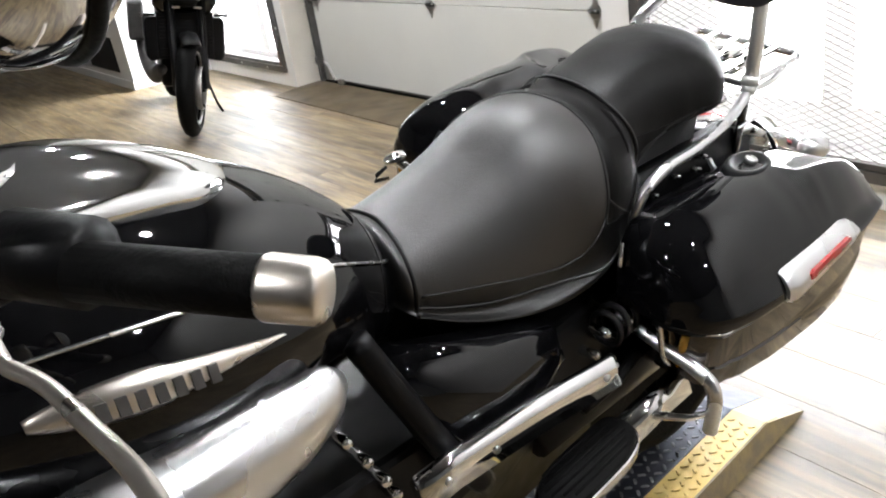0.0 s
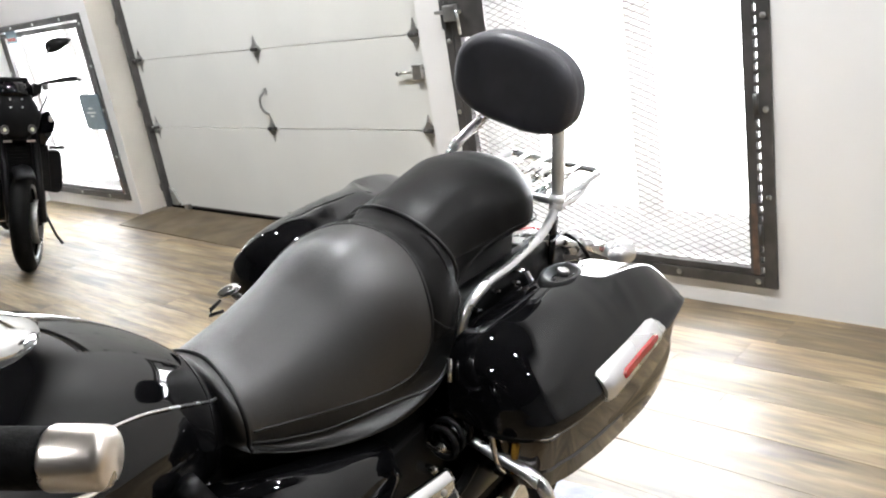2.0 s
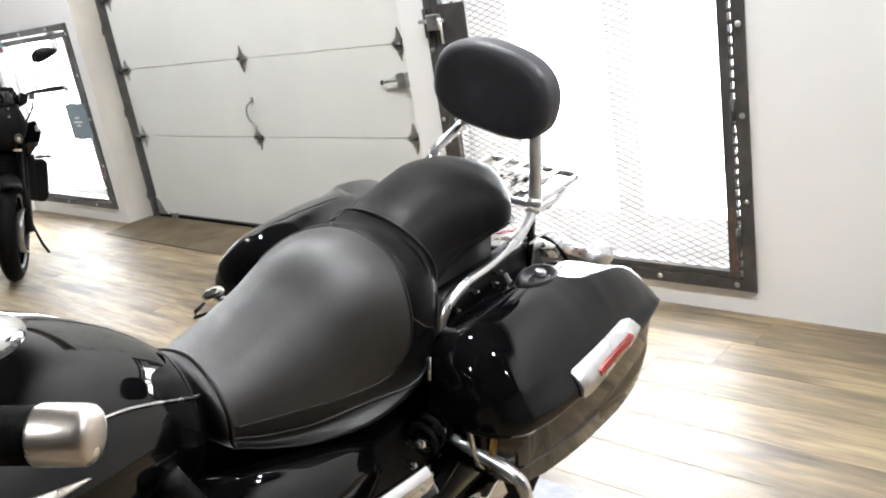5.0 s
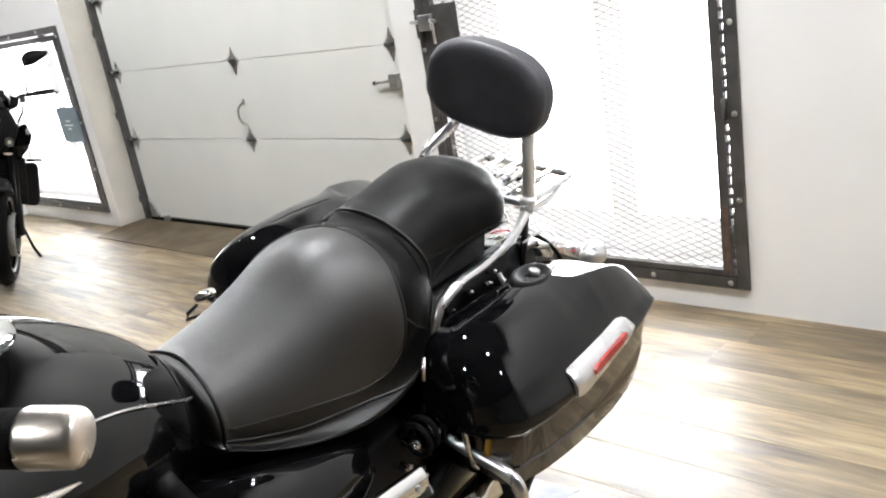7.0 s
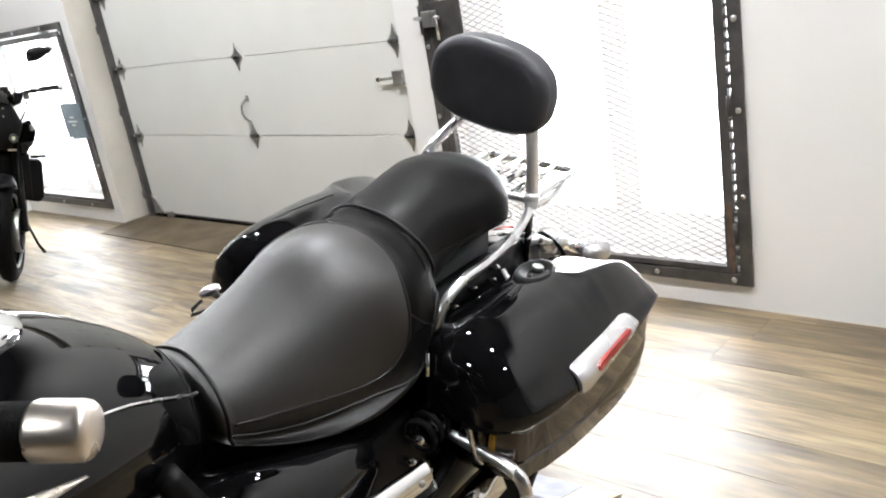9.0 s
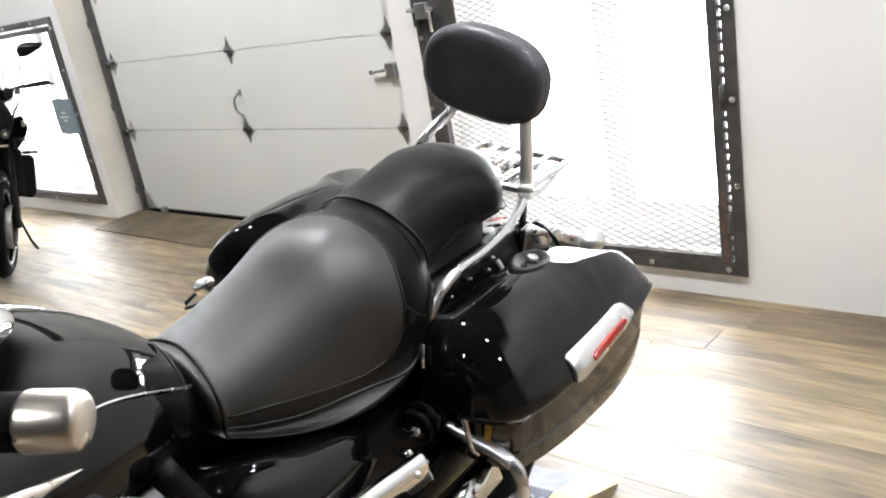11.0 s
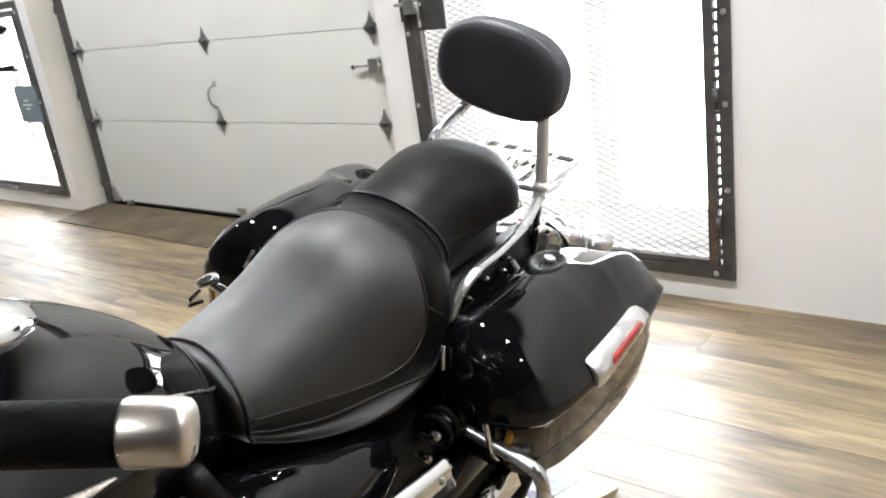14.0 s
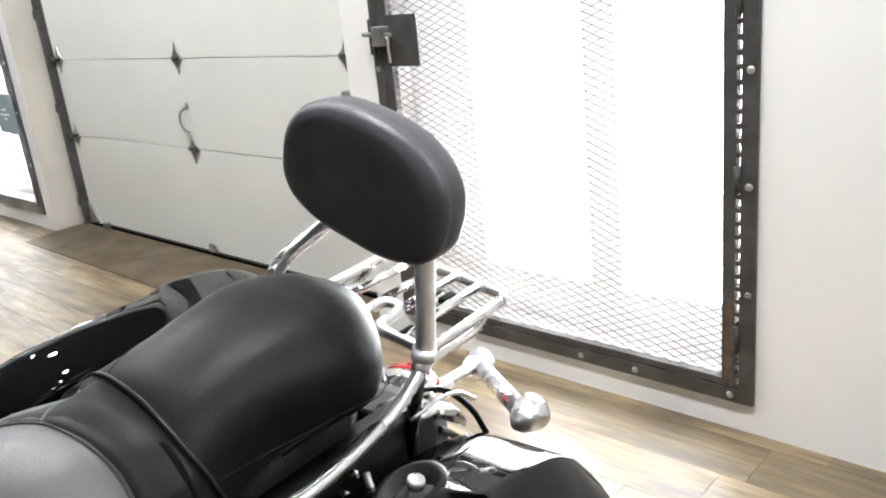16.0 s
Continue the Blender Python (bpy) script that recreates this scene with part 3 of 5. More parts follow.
def seam(keys, marks, radius, n=40, lift=0.0, sides=6, bm=None, power=2.3):
    """A thin cord laid on such a body: marks of (u, f)."""
    pts = [surface_point(row_at(keys, u), f, power=power, lift=lift) for u, f in [(r[1], r[2]) for r in smooth_keys([(i, *m) for i, m in enumerate(marks)], n)]]
    return tube(pts, radius, sides, bm)


# pannier lid, in the leaning frame: along, inner side, inner height, crown height, crown out, crease out, crease height, edge out, edge height
LID = [(-0.048, 0.200, 0.622, 0.636, 0.235, 0.268, 0.622, 0.283, 0.600), (-0.041, 0.188, 0.650, 0.664, 0.231, 0.298, 0.642, 0.314, 0.600), (-0.025, 0.176, 0.690, 0.702, 0.229, 0.330, 0.655, 0.350, 0.601),
       (0.0, 0.169, 0.718, 0.727, 0.228, 0.347, 0.662, 0.372, 0.602), (0.05, 0.165, 0.735, 0.744, 0.228, 0.358, 0.667, 0.388, 0.602), (0.13, 0.165, 0.739, 0.753, 0.230, 0.364, 0.668, 0.397, 0.602),
       (0.22, 0.165, 0.737, 0.757, 0.232, 0.368, 0.667, 0.400, 0.604), (0.285, 0.165, 0.733, 0.756, 0.236, 0.370, 0.665, 0.400, 0.606), (0.325, 0.165, 0.734, 0.749, 0.294, 0.370, 0.664, 0.400, 0.608),
       (0.37, 0.166, 0.727, 0.744, 0.304, 0.370, 0.661, 0.398, 0.612), (0.42, 0.167, 0.717, 0.736, 0.308, 0.370, 0.658, 0.396, 0.616),
       (0.50, 0.172, 0.685, 0.710, 0.310, 0.367, 0.648, 0.388, 0.626), (0.55, 0.182, 0.650, 0.677, 0.310, 0.360, 0.638, 0.377, 0.624), (0.585, 0.200, 0.615, 0.640, 0.302, 0.346, 0.622, 0.360, 0.606), (0.605, 0.225, 0.590, 0.612, 0.285, 0.328, 0.602, 0.338, 0.590)]
# the shell below it: along, inner side, outer top, outer bottom, top height, bottom height
TUB = [(-0.034, 0.19, 0.296, 0.292, 0.600, 0.515), (-0.028, 0.178, 0.330, 0.322, 0.598, 0.500), (-0.012, 0.168, 0.358, 0.348, 0.597, 0.488), (0.04, 0.165, 0.377, 0.366, 0.597, 0.476), (0.13, 0.165, 0.387, 0.375, 0.597, 0.462), (0.25, 0.165, 0.390, 0.377, 0.600, 0.448),
       (0.40, 0.165, 0.386, 0.372, 0.609, 0.438), (0.48, 0.170, 0.378, 0.362, 0.619, 0.438), (0.53, 0.178, 0.368, 0.350, 0.622, 0.450), (0.56, 0.20, 0.352, 0.332, 0.612, 0.480), (0.575, 0.22, 0.338, 0.318, 0.600, 0.515)]


def pannier_lid_ring(u, inner, zi, zc, dc, dk, zk, de, ze):
    """A lid section: inner wall, crown, rounded fall to the crease, hollow, upright band and the edge."""
    pts = [(inner, ze + 0.004), (inner, zi - 0.012), (inner + 0.004, zi - 0.003), (inner + 0.013, zi + 0.003)]
    back = min(1.0, max(0.0, (u - 0.285) / 0.04))   # behind the lock the top is a flat deck with a sharp outer crease
    for f in (0.3, 0.65, 0.93, 1.0):
        rise = (1 - (1 - f) ** 2) * (1 - back) + f * back
        pts.append((inner + 0.013 + (dc - inner - 0.013) * f, zi + 0.003 + (zc - zi - 0.003) * rise))
    for f in (0.05, 0.15, 0.3, 0.45, 0.6, 0.73, 0.84, 0.92, 0.97, 1.0):
        pts.append((dc + (dk - dc) * f, zk + (zc - zk) * (1 - f ** (2.2 - 0.9 * back))))
    for f, g in ((0.25, 0.30), (0.55, 0.46), (0.8, 0.62), (0.93, 0.76), (1.0, 0.90), (1.0, 1.0)):
        pts.append((dk + (de - dk) * f, zk + (ze - zk) * g))
    pts += [(de - 0.004, ze - 0.004), (de - 0.03, ze - 0.002)]
    return [(u, d, z) for d, z in pts]


def tub_ring(u, inner, ot, ob, zt, zb):
    pts = [(inner, zt)]
    pts += [(ot - 0.008, zt), (ot, zt - 0.008)]
    for f in (0.2, 0.4, 0.52):
        pts.append((ot + (ob - ot) * f * f, zt - 0.008 + (zb - zt) * f))
    for f in (0.55, 0.75, 0.9):
        pts.append((ot + 0.0035 + (ob - ot) * f * f, zt - 0.008 + (zb - zt) * f))
    pts += [(ob - 0.004, zb + 0.006), (ob - 0.014, zb), ((inner + ob) / 2, zb - 0.002), (inner, zb + 0.004)]
    return [(u, d, z) for d, z in pts]


def pannier(top, s):
    """s = 1: the bike's left, on the near side of the stand."""
    def put(p):
        return Vector((p[0], -s * p[1], p[2]))

    def lid_row(u):
        return row_at(LID, u)

    lid = part("pannier", loft([[put(p) for p in pannier_lid_ring(*r)] for r in smooth_keys(LID, 64)]), PAINT, top, "gloss black hard pannier lid")
    lid.matrix_local = LEAN if s > 0 else LEAN @ pose(0.034, 0.105, 0.042)
    tub = part("pannier_tub", loft([[put(p) for p in tub_ring(*r)] for r in smooth_keys(TUB, 44)]), PAINT_LOW, lid, "glossy dark lower pannier shell")
    tub.modifiers.new("edges", "EDGE_SPLIT").split_angle = radians(40)
    # rubber seal between lid and shell, and the thin bright bead under it
    part("seal", tube([put((r[0], r[7] - 0.010, r[8] - 0.003)) for r in smooth_keys(LID, 50)], 0.006, 8), RUBBER, lid)
    part("bead", tube([put((r[0], r[2] + 0.001, r[4] + 0.0005)) for r in smooth_keys(TUB, 40)], 0.0022, 6), SATINCHROME, lid, "thin bright bead")
    if s > 0:
        # lock in its raised oval
        turn = Euler((radians(9), radians(3), 0)).to_matrix().to_4x4()
        m = Matrix.Translation((0.272, -0.228, 0.754)) @ turn @ Matrix.Diagonal((1.85, 1.0, 1, 1))
        part("lock_plate", disc_stack([(-0.014, 0.036), (0.003, 0.0335), (0.0075, 0.029), (0.0075, 0.025), (0.001, 0.018), (0.0, 0.002)], m), SATIN, lid, "raised oval lock surround")
        m2 = Matrix.Translation((0.280, -0.228, 0.756)) @ turn
        part("lock", disc_stack([(0, 0.0115), (0.008, 0.0115), (0.0095, 0.0095), (0.0085, 0.0085), (0.0085, 0.001)], m2), STEEL, lid, "round steel lock")
    # satin chrome reflector surround with a red lens
    rings = []
    for i, u in enumerate(np.linspace(0.150, 0.388, 28)):
        f = i / 27
        de, zc = lid_row(u)[7], 0.624 + 0.020 * f
        h = (0.0255 - 0.0085 * f) * (1.0 if f > 0.03 else 0.85) * (1.0 if f < 0.9 else 1.0 - 4.0 * (f - 0.9))
        d = (0.005 + 0.004 * (1 - f) ** 2) * min(1.0, 0.3 + 8 * f)
        rings.append([put((u, de + a, zc + b)) for a, b in ((-0.02, -h), (d, -h), (d + 0.003, -h + 0.004), (d + 0.002, -0.15 * h), (d - 0.001, 0.15 * h), (d - 0.014, h * 0.85), (d - 0.022, h), (-0.05, h * 1.05))])
    trim = part("reflector_surround", loft(rings), SATINCHROME, lid, "satin chrome reflector surround")
    trim.modifiers.new("edges", "EDGE_SPLIT").split_angle = radians(30)
    lens = []
    for i, u in enumerate(np.linspace(0.205, 0.350, 16)):
        f = i / 15
        de, zc = lid_row(u)[7], 0.625 + 0.020 * (u - 0.150) / 0.24
        d, h = 0.0066 + 0.003 * (1 - f) ** 2, 0.0078 - 0.001 * f
        if i in (0, 15):
            h *= 0.6
        lens.append([put((u, de + a, zc + b)) for a, b in ((-0.01, -h), (d + 0.002, -h), (d + 0.0015, 0), (d - 0.0005, h), (-0.01, h))])
    part("reflector_lens", loft(lens), REDLENS, trim, "red reflector lens", smooth=False)
    part("amber_marker", tube([put((-0.029, 0.325, 0.585)), put((-0.026, 0.317, 0.520))], 0.007, 8), AMBERDARK, lid, "dark amber marker strip")
    strap = part("hinge_strap", tube([put((-0.046, 0.285, 0.597)), put((-0.044, 0.292, 0.560)), put((-0.036, 0.298, 0.525)), put((-0.026, 0.303, 0.512))], 0.006, 8, smooth=16), CHROME, lid, "chrome hinge strap")
    part("latch_pin", tube([put((-0.046, 0.198, 0.668)), put((-0.030, 0.186, 0.704))], 0.005, 8), CHROME, lid)
    return lid


def wheel(top, name, centre, radius, width, rim):
    t = 0.55 * width
    m = Matrix.Translation(centre) @ Euler((radians(90), 0, 0)).to_matrix().to_4x4()
    ty = part(name, disc_stack([(-t * 0.8, rim), (-t, rim + 0.03), (-t * 0.95, radius - 0.05), (-t * 0.6, radius - 0.012), (0, radius), (t * 0.6, radius - 0.012), (t * 0.95, radius - 0.05), (t, rim + 0.03), (t * 0.8, rim)], m, 48), RUBBER, top, "black rubber tyre")
    part("rim", disc_stack([(-t * 0.75, rim - 0.02), (-t * 0.8, rim + 0.004), (t * 0.8, rim + 0.004), (t * 0.75, rim - 0.02)], m, 40), DARK, ty)
    for k in range(5):
        a = 2 * math.pi * k / 5
        part("spoke", tube([Vector(centre), Vector(centre) + Vector((math.cos(a) * rim, 0, math.sin(a) * rim))], [0.03, 0.018], 8), DARK, ty)
    return ty


def touring_motorcycle():
    top = empty("touring_motorcycle", BIKE, "black touring cruiser motorcycle with leather seat and hard panniers", "motorcycle")

    # ---- seat
    def reach(u, angle):
        """How far the seats' skin lies from their core line at this angle from upright."""
        best = 0.0
        for keys, power in ((DRIVER, 2.1), (PILLION, 2.6)):
            if keys[0][0] - 0.003 <= u <= keys[-1][0] + 0.003:
                ring = [(abs(y), z - 0.74) for _, y, z in seat_ring(*row_at(keys, u), power=power)[:21]]
                best = max(best, float(np.interp(abs(angle), [math.atan2(y, z) for y, z in ring], [math.hypot(y, z) for y, z in ring])))
        return best

    def skin(u, angle, lift=0.0):
        r = (reach(u, angle) + reach(u - 0.006, angle) + reach(u + 0.006, angle)) / 3 + lift
        return Vector((u, -r * math.sin(angle), 0.74 + r * math.cos(angle)))

    def cord(marks, radius, n, lift=0.0):
        return tube([skin(u, a, lift) for _, u, a in smooth_keys([(i, *m) for i, m in enumerate(marks)], n)], radius, 6)

    dome = [(-0.16, -0.62), (-0.115, -0.42), (-0.08, -0.28), (-0.052, -0.10), (-0.036, 0.20), (-0.030, 0.48), (-0.033, 0.72), (-0.042, 0.97), (-0.050, 1.26), (-0.060, 1.46), (-0.08, 1.64), (-0.11, 1.77), (-0.155, 1.81), (-0.20, 1.79), (-0.255, 1.74), (-0.34, 1.62), (-0.405, 1.50)]
    rear = [(0.035, -1.30), (0.045, -1.0), (0.050, -0.48), (0.048, -0.20), (0.046, 0.06), (0.042, 0.38), (0.044, 0.64), (0.055, 0.86), (0.062, 1.02), (0.042, 1.26), (0.008, 1.53)]
    seat = part("driver_seat", loft([seat_ring(*r, power=2.1, m=40) for r in smooth_keys(DRIVER, 150)]), LEATHER, top, "worn black leather driver seat")
    seat.matrix_local = SEAT_LEAN
    # the sitting panel inside the dome seam: rubbed glossier, its brown sheen painted in
    seat.data.materials.append(RUBBED_SHEEN)
    inside = dome + [(-0.42, 1.3), (-0.42, -1.3), (-0.30, -1.3), (-0.22, -0.9)]
    for face in seat.data.polygons:
        u, angle = face.center.x, math.atan2(-face.center.y, face.center.z - 0.74)
        crossings = 0
        for (u0, a0), (u1, a1) in zip(inside, inside[1:] + inside[:1]):
            if (a0 > angle) != (a1 > angle) and u < u0 + (u1 - u0) * (angle - a0) / (a1 - a0):
                crossings += 1
        if crossings % 2:
            face.material_index = 1
    part("dome_seam", cord(dome, 0.0024, 110), LEATHER, seat)
    part("rear_piping", cord(rear, 0.0034, 80, 0.001), LEATHER, seat)
    part("flank_piping", cord([(0.008, 1.53), (-0.004, 1.74), (-0.04, 1.87), (-0.08, 1.92), (-0.135, 1.95), (-0.195, 1.96), (-0.285, 1.92), (-0.365, 1.78), (-0.415, 1.63)], 0.0030, 70), LEATHER, seat)
    part("front_piping", cord([(-0.418, -1.5), (-0.412, -1.0), (-0.405, -0.46), (-0.40, 0.0), (-0.402, 0.32), (-0.408, 0.82), (-0.412, 1.16), (-0.415, 1.5), (-0.418, 1.7)], 0.0042, 60), LEATHER, seat)
    part("strap_seam", cord([(-0.052, -0.10), (-0.02, -0.30), (0.022, -0.46), (0.049, -0.50)], 0.0022, 20), LEATHER, seat)
    part("bolster_seam", cord([(-0.049, 1.27), (-0.025, 1.42), (0.006, 1.53)], 0.0022, 16), LEATHER, seat)
    # the stitched band before the pillion seat
    rings = []
    for k in range(70):
        angle = -0.40 + 1.92 * k / 69
        ua = float(np.interp(angle, [m[1] for m in dome[:10]], [m[0] for m in dome[:10]])) + 0.003
        ub = float(np.interp(angle, [m[1] for m in rear], [m[0] for m in rear])) - 0.003
        rings.append([skin(ua + (ub - ua) * g, angle, lift) for g, lift in ((0, -0.003), (0.03, 0.0004), (0.3, 0.0012), (0.7, 0.0012), (0.97, 0.0004), (1, -0.003), (0.5, -0.010))])
    part("seat_band", loft(rings), LEATHER2, seat, "stitched leather band across the seat")
    pil = part("pillion_seat", loft([seat_ring(*r, power=2.6, m=24) for r in smooth_keys(PILLION, 60)]), LEATHER2, top, "black leather pillion seat")
    pil.matrix_local = SEAT_LEAN
    part("pillion_seam", cord([(0.055, 0.84), (0.12, 0.86), (0.18, 0.88), (0.25, 0.90), (0.31, 0.92), (0.36, 0.80), (0.385, 0.4)], 0.0016, 50, -0.0006), LEATHER2, pil)
    part("pillion_seam", cord([(0.055, -0.36), (0.09, -0.46), (0.16, -0.60), (0.24, -0.66), (0.32, -0.66), (0.37, -0.5)], 0.0016, 50, -0.0006), LEATHER2, pil)
    part("seat_pan", loft([[LEAN @ Vector((u, y * w, z)) for y, z in ((1, zt), (0.9, 0.58), (-0.9, 0.58), (-1, zt))] for u, w, zt in ((-0.40, 0.04, 0.70), (-0.3, 0.08, 0.68), (0.0, 0.11, 0.68), (0.1, 0.10, 0.76), (0.3, 0.10, 0.83), (0.37, 0.05, 0.82))]), SATIN, top, "black seat base")

    # ---- tank
    tank = part("fuel_tank", loft([seat_ring(*r, power=2.2) for r in smooth_keys(TANK, 56)]), PAINT, top, "gloss black fuel tank")
    tank.matrix_local = pose(0, 0, 0.922, 8.0) @ pose(0, 0, -0.90)
    for s in (1, -1):
        stripe = [(-1.0, 0.64 * s), (-0.91, 0.63 * s), (-0.766, 0.63 * s), (-0.66, 0.635 * s), (-0.57, 0.645 * s), (-0.49, 0.68 * s), (-0.43, 0.72 * s)]
        part("tank_stripe", seam(TANK, stripe, 0.0024, 50, 0.0005), SATINCHROME, tank, "silver tank stripe")
    # raised emblem: a long pointed wing with a row of plain blocks
    rings = []
    for i in range(33):
        f = i / 32
        u = -0.945 + 0.272 * f
        hw = 0.066 * math.sin(math.pi * min(1, f * 1.30 + 0.05)) ** 0.6 if f < 0.50 else 0.050 * ((1 - f) / 0.5) ** 0.9 + 0.002
        row = row_at(TANK, u)
        rings.append([surface_point(row, 0.815 + hw * g, lift=l) for g, l in ((-1, 0.0), (-0.75, 0.004), (0, 0.008), (0.75, 0.004), (1, 0.0), (0, -0.01))])
    emblem = part("emblem", loft(rings), ALU, tank, "polished metal tank emblem")
    for k in range(7):
        u = -0.888 + 0.0185 * k
        q = [surface_point(row_at(TANK, u + du), 0.83 + df, lift=l) for l in (0.006, 0.0105) for du, df in ((0, -0.026), (0.011, -0.026), (0.011, 0.030), (0, 0.030))]
        part("emblem_bar", loft([q[:4], q[4:]]), DARKST, emblem, smooth=False)
    # chrome console on the tank
    rings = []
    for u, hw, lift in smooth_keys([(-1.06, 0.085, 0.020), (-0.95, 0.112, 0.036), (-0.82, 0.114, 0.036), (-0.72, 0.096, 0.028), (-0.655, 0.074, 0.018), (-0.618, 0.036, 0.008), (-0.605, 0.008, 0.004)], 30):
        row = row_at(TANK, u)
        ring = []
        for j in range(13):
            g = -1 + j / 6
            y = hw * g
            a = min(1.0, abs(y) / row[2])
            zs = row[1] - row[3] * (1 - math.sqrt(max(0, 1 - a ** 2.2)))
            ring.append((u, y - 0.02, zs + lift * (1 - abs(g) ** 3) + 0.004))
        ring += [(u, hw * 0.9 - 0.02, ring[12][2] - 0.02), (u, -hw * 0.9 - 0.02, ring[0][2] - 0.02)]
        rings.append(ring)
    console = part("tank_console", loft(rings), CHROME, tank, "chrome instrument console")
    m = Matrix.Translation((-0.90, -0.02, 1.048)) @ Euler((0, radians(16), 0)).to_matrix().to_4x4()
    part("gauge_ring", disc_stack([(0, 0.072), (0.016, 0.07), (0.021, 0.064), (0.016, 0.058), (0.012, 0.057)], m, 40), CHROME, console, "chrome gauge ring")
    part("gauge_face", disc_stack([(0.006, 0.058), (0.013, 0.056), (0.014, 0.001)], m, 40), PAINT, console, "dark gauge face")

    # ---- handlebar, grip, lever, mirror
    bar = part("handlebar", tube([(-0.895, -0.471, 1.077), (-0.94, -0.395, 1.088), (-1.01, -0.31, 1.11), (-1.06, -0.2, 1.10), (-1.06, -0.06, 1.075), (-1.06, 0.06, 1.075), (-1.06, 0.2, 1.10), (-1.02, 0.33, 1.12), (-0.96, 0.415, 1.112), (-0.80, 0.52, 1.04)], 0.0125, 14, smooth=60), CHROME, top, "chrome handlebar")
    q = Vector((-0.838, -0.569, 1.063))
    d = Vector((0.585, -0.800, -0.13))
    part("grip", tube([q, q - d * 0.055, q - d * 0.125], 0.0198, 24), RUBBER, bar, "black rubber grip")
    q = q - d * 0.0006
    part("bar_end", tube([q, q + d * 0.002, q + d * 0.004, q + d * 0.033, q + d * 0.037, q + d * 0.0395, q + d * 0.0405, q + d * 0.041], [0.0196, 0.0208, 0.0213, 0.0208, 0.0198, 0.0176, 0.012, 0.001], 28), ALU, bar, "brushed metal bar end")
    part("switch_box", tube([(-0.898, -0.466, 1.077), (-0.90, -0.463, 1.078), (-0.93, -0.412, 1.085), (-0.935, -0.404, 1.086)], [0.022, 0.031, 0.031, 0.02], 16), SATIN, bar, "black switch housing")
    part("lever_perch", tube([(-0.93, -0.41, 1.08), (-0.955, -0.38, 1.06), (-0.955, -0.31, 1.025)], [0.022, 0.018, 0.014], 12), DARK, bar)
    part("clutch_lever", tube([(-0.945, -0.275, 1.016), (-0.955, -0.34, 1.004), (-0.957, -0.375, 0.999), (-0.948, -0.42, 0.998), (-0.945, -0.50, 0.999), (-0.946, -0.60, 1.0), (-0.949, -0.625, 1.0), (-0.950, -0.632, 1.0)], [0.009, 0.010, 0.0115, 0.0115, 0.0115, 0.0105, 0.0115, 0.007], 12, flat=0.75, smooth=40), ALU, bar, "polished clutch lever")
    rings = []
    for k in range(17):
        a = -math.pi / 2 + math.pi * k / 16
        r, h = math.cos(a) ** 0.8 if 0 < k < 16 else 0.03, 0.045 * math.sin(a)
        rings.append([(-0.915 - h, -0.56 + 0.080 * r * math.cos(b), 1.266 + 0.050 * r * math.sin(b) - h * 0.1) for b in (2 * math.pi * i / 32 for i in range(32))])
    mirror = part("mirror", loft(rings), CHROME, top, "chrome mirror housing")
    part("mirror_rim", tube([(-0.905, -0.56 + 0.0795 * math.cos(b), 1.266 + 0.0495 * math.sin(b)) for b in (2 * math.pi * i / 32 for i in range(33))], 0.004, 8), SATIN, mirror)
    part("mirror_stem", tube([(-0.935, -0.53, 1.225), (-0.965, -0.48, 1.18), (-0.965, -0.43, 1.13), (-0.95, -0.425, 1.11)], 0.008, 10, smooth=20), CHROME, top, "chrome mirror stem")

    # ---- sissy bar, rails, pad, rack
    near_rail = [(0.025, -0.168, 0.715), (0.028, -0.168, 0.735), (0.045, -0.170, 0.764), (0.090, -0.172, 0.788), (0.181, -0.170, 0.794), (0.275, -0.162, 0.803), (0.350, -0.150, 0.815), (0.392, -0.142, 0.832)]
    for side in (1, -1):
        rail = part("rail", tube([(u, y * side, z) for u, y, z in near_rail], 0.0098, 14, smooth=44), SATINCHROME, top, "chrome side rail")
        rail.matrix_local = LEAN
        bend = [(0.392, -0.142, 0.832), (0.402, -0.140, 0.850), (0.404, -0.139, 0.90), (0.402, -0.138, 0.96), (0.405, -0.130, 1.02), (0.412, -0.10, 1.06)]
        if side < 0:
            bend = [(0.392, 0.142, 0.832), (0.350, 0.110, 0.862), (0.332, 0.092, 0.900), (0.345, 0.085, 0.932), (0.430, 0.068, 0.982), (0.445, 0.04, 1.02)]
        post = part("upright", tube(bend, 0.0138 if side > 0 else 0.0118, 16, smooth=30), POSTCHROME if side > 0 else SATINCHROME, top, "chrome backrest upright")
        post.matrix_local = LEAN
        part("collar", tube([(0.3995, -0.1405 * side, 0.846), (0.4025, -0.1397 * side, 0.862)], 0.0166, 14), POSTCHROME, post)
        part("bracket_arm", tube([(0.394, -0.142 * side, 0.838), (0.382, -0.146 * side, 0.79), (0.366, -0.150 * side, 0.70)], [0.013, 0.012, 0.013], 10, flat=0.5), PAINT, post)
    # pad: outline of across and up, drawn front to back
    shape = []
    for k in range(48):
        a = 2 * math.pi * k / 48
        c, sn = math.cos(a), math.sin(a)
        y = 0.1453 * math.copysign(abs(c) ** (0.80 if sn > 0 else 0.66), c)
        z = 0.0975 * math.copysign(abs(sn) ** (0.86 if sn > 0 else 0.60), sn)
        if sn < 0:
            y *= 1 - 0.30 * abs(sn) ** 1.6
            z += 0.012 * (1 - abs(y / 0.12) ** 2) if abs(y) < 0.12 else 0
        shape.append((y, z))
    rings = []
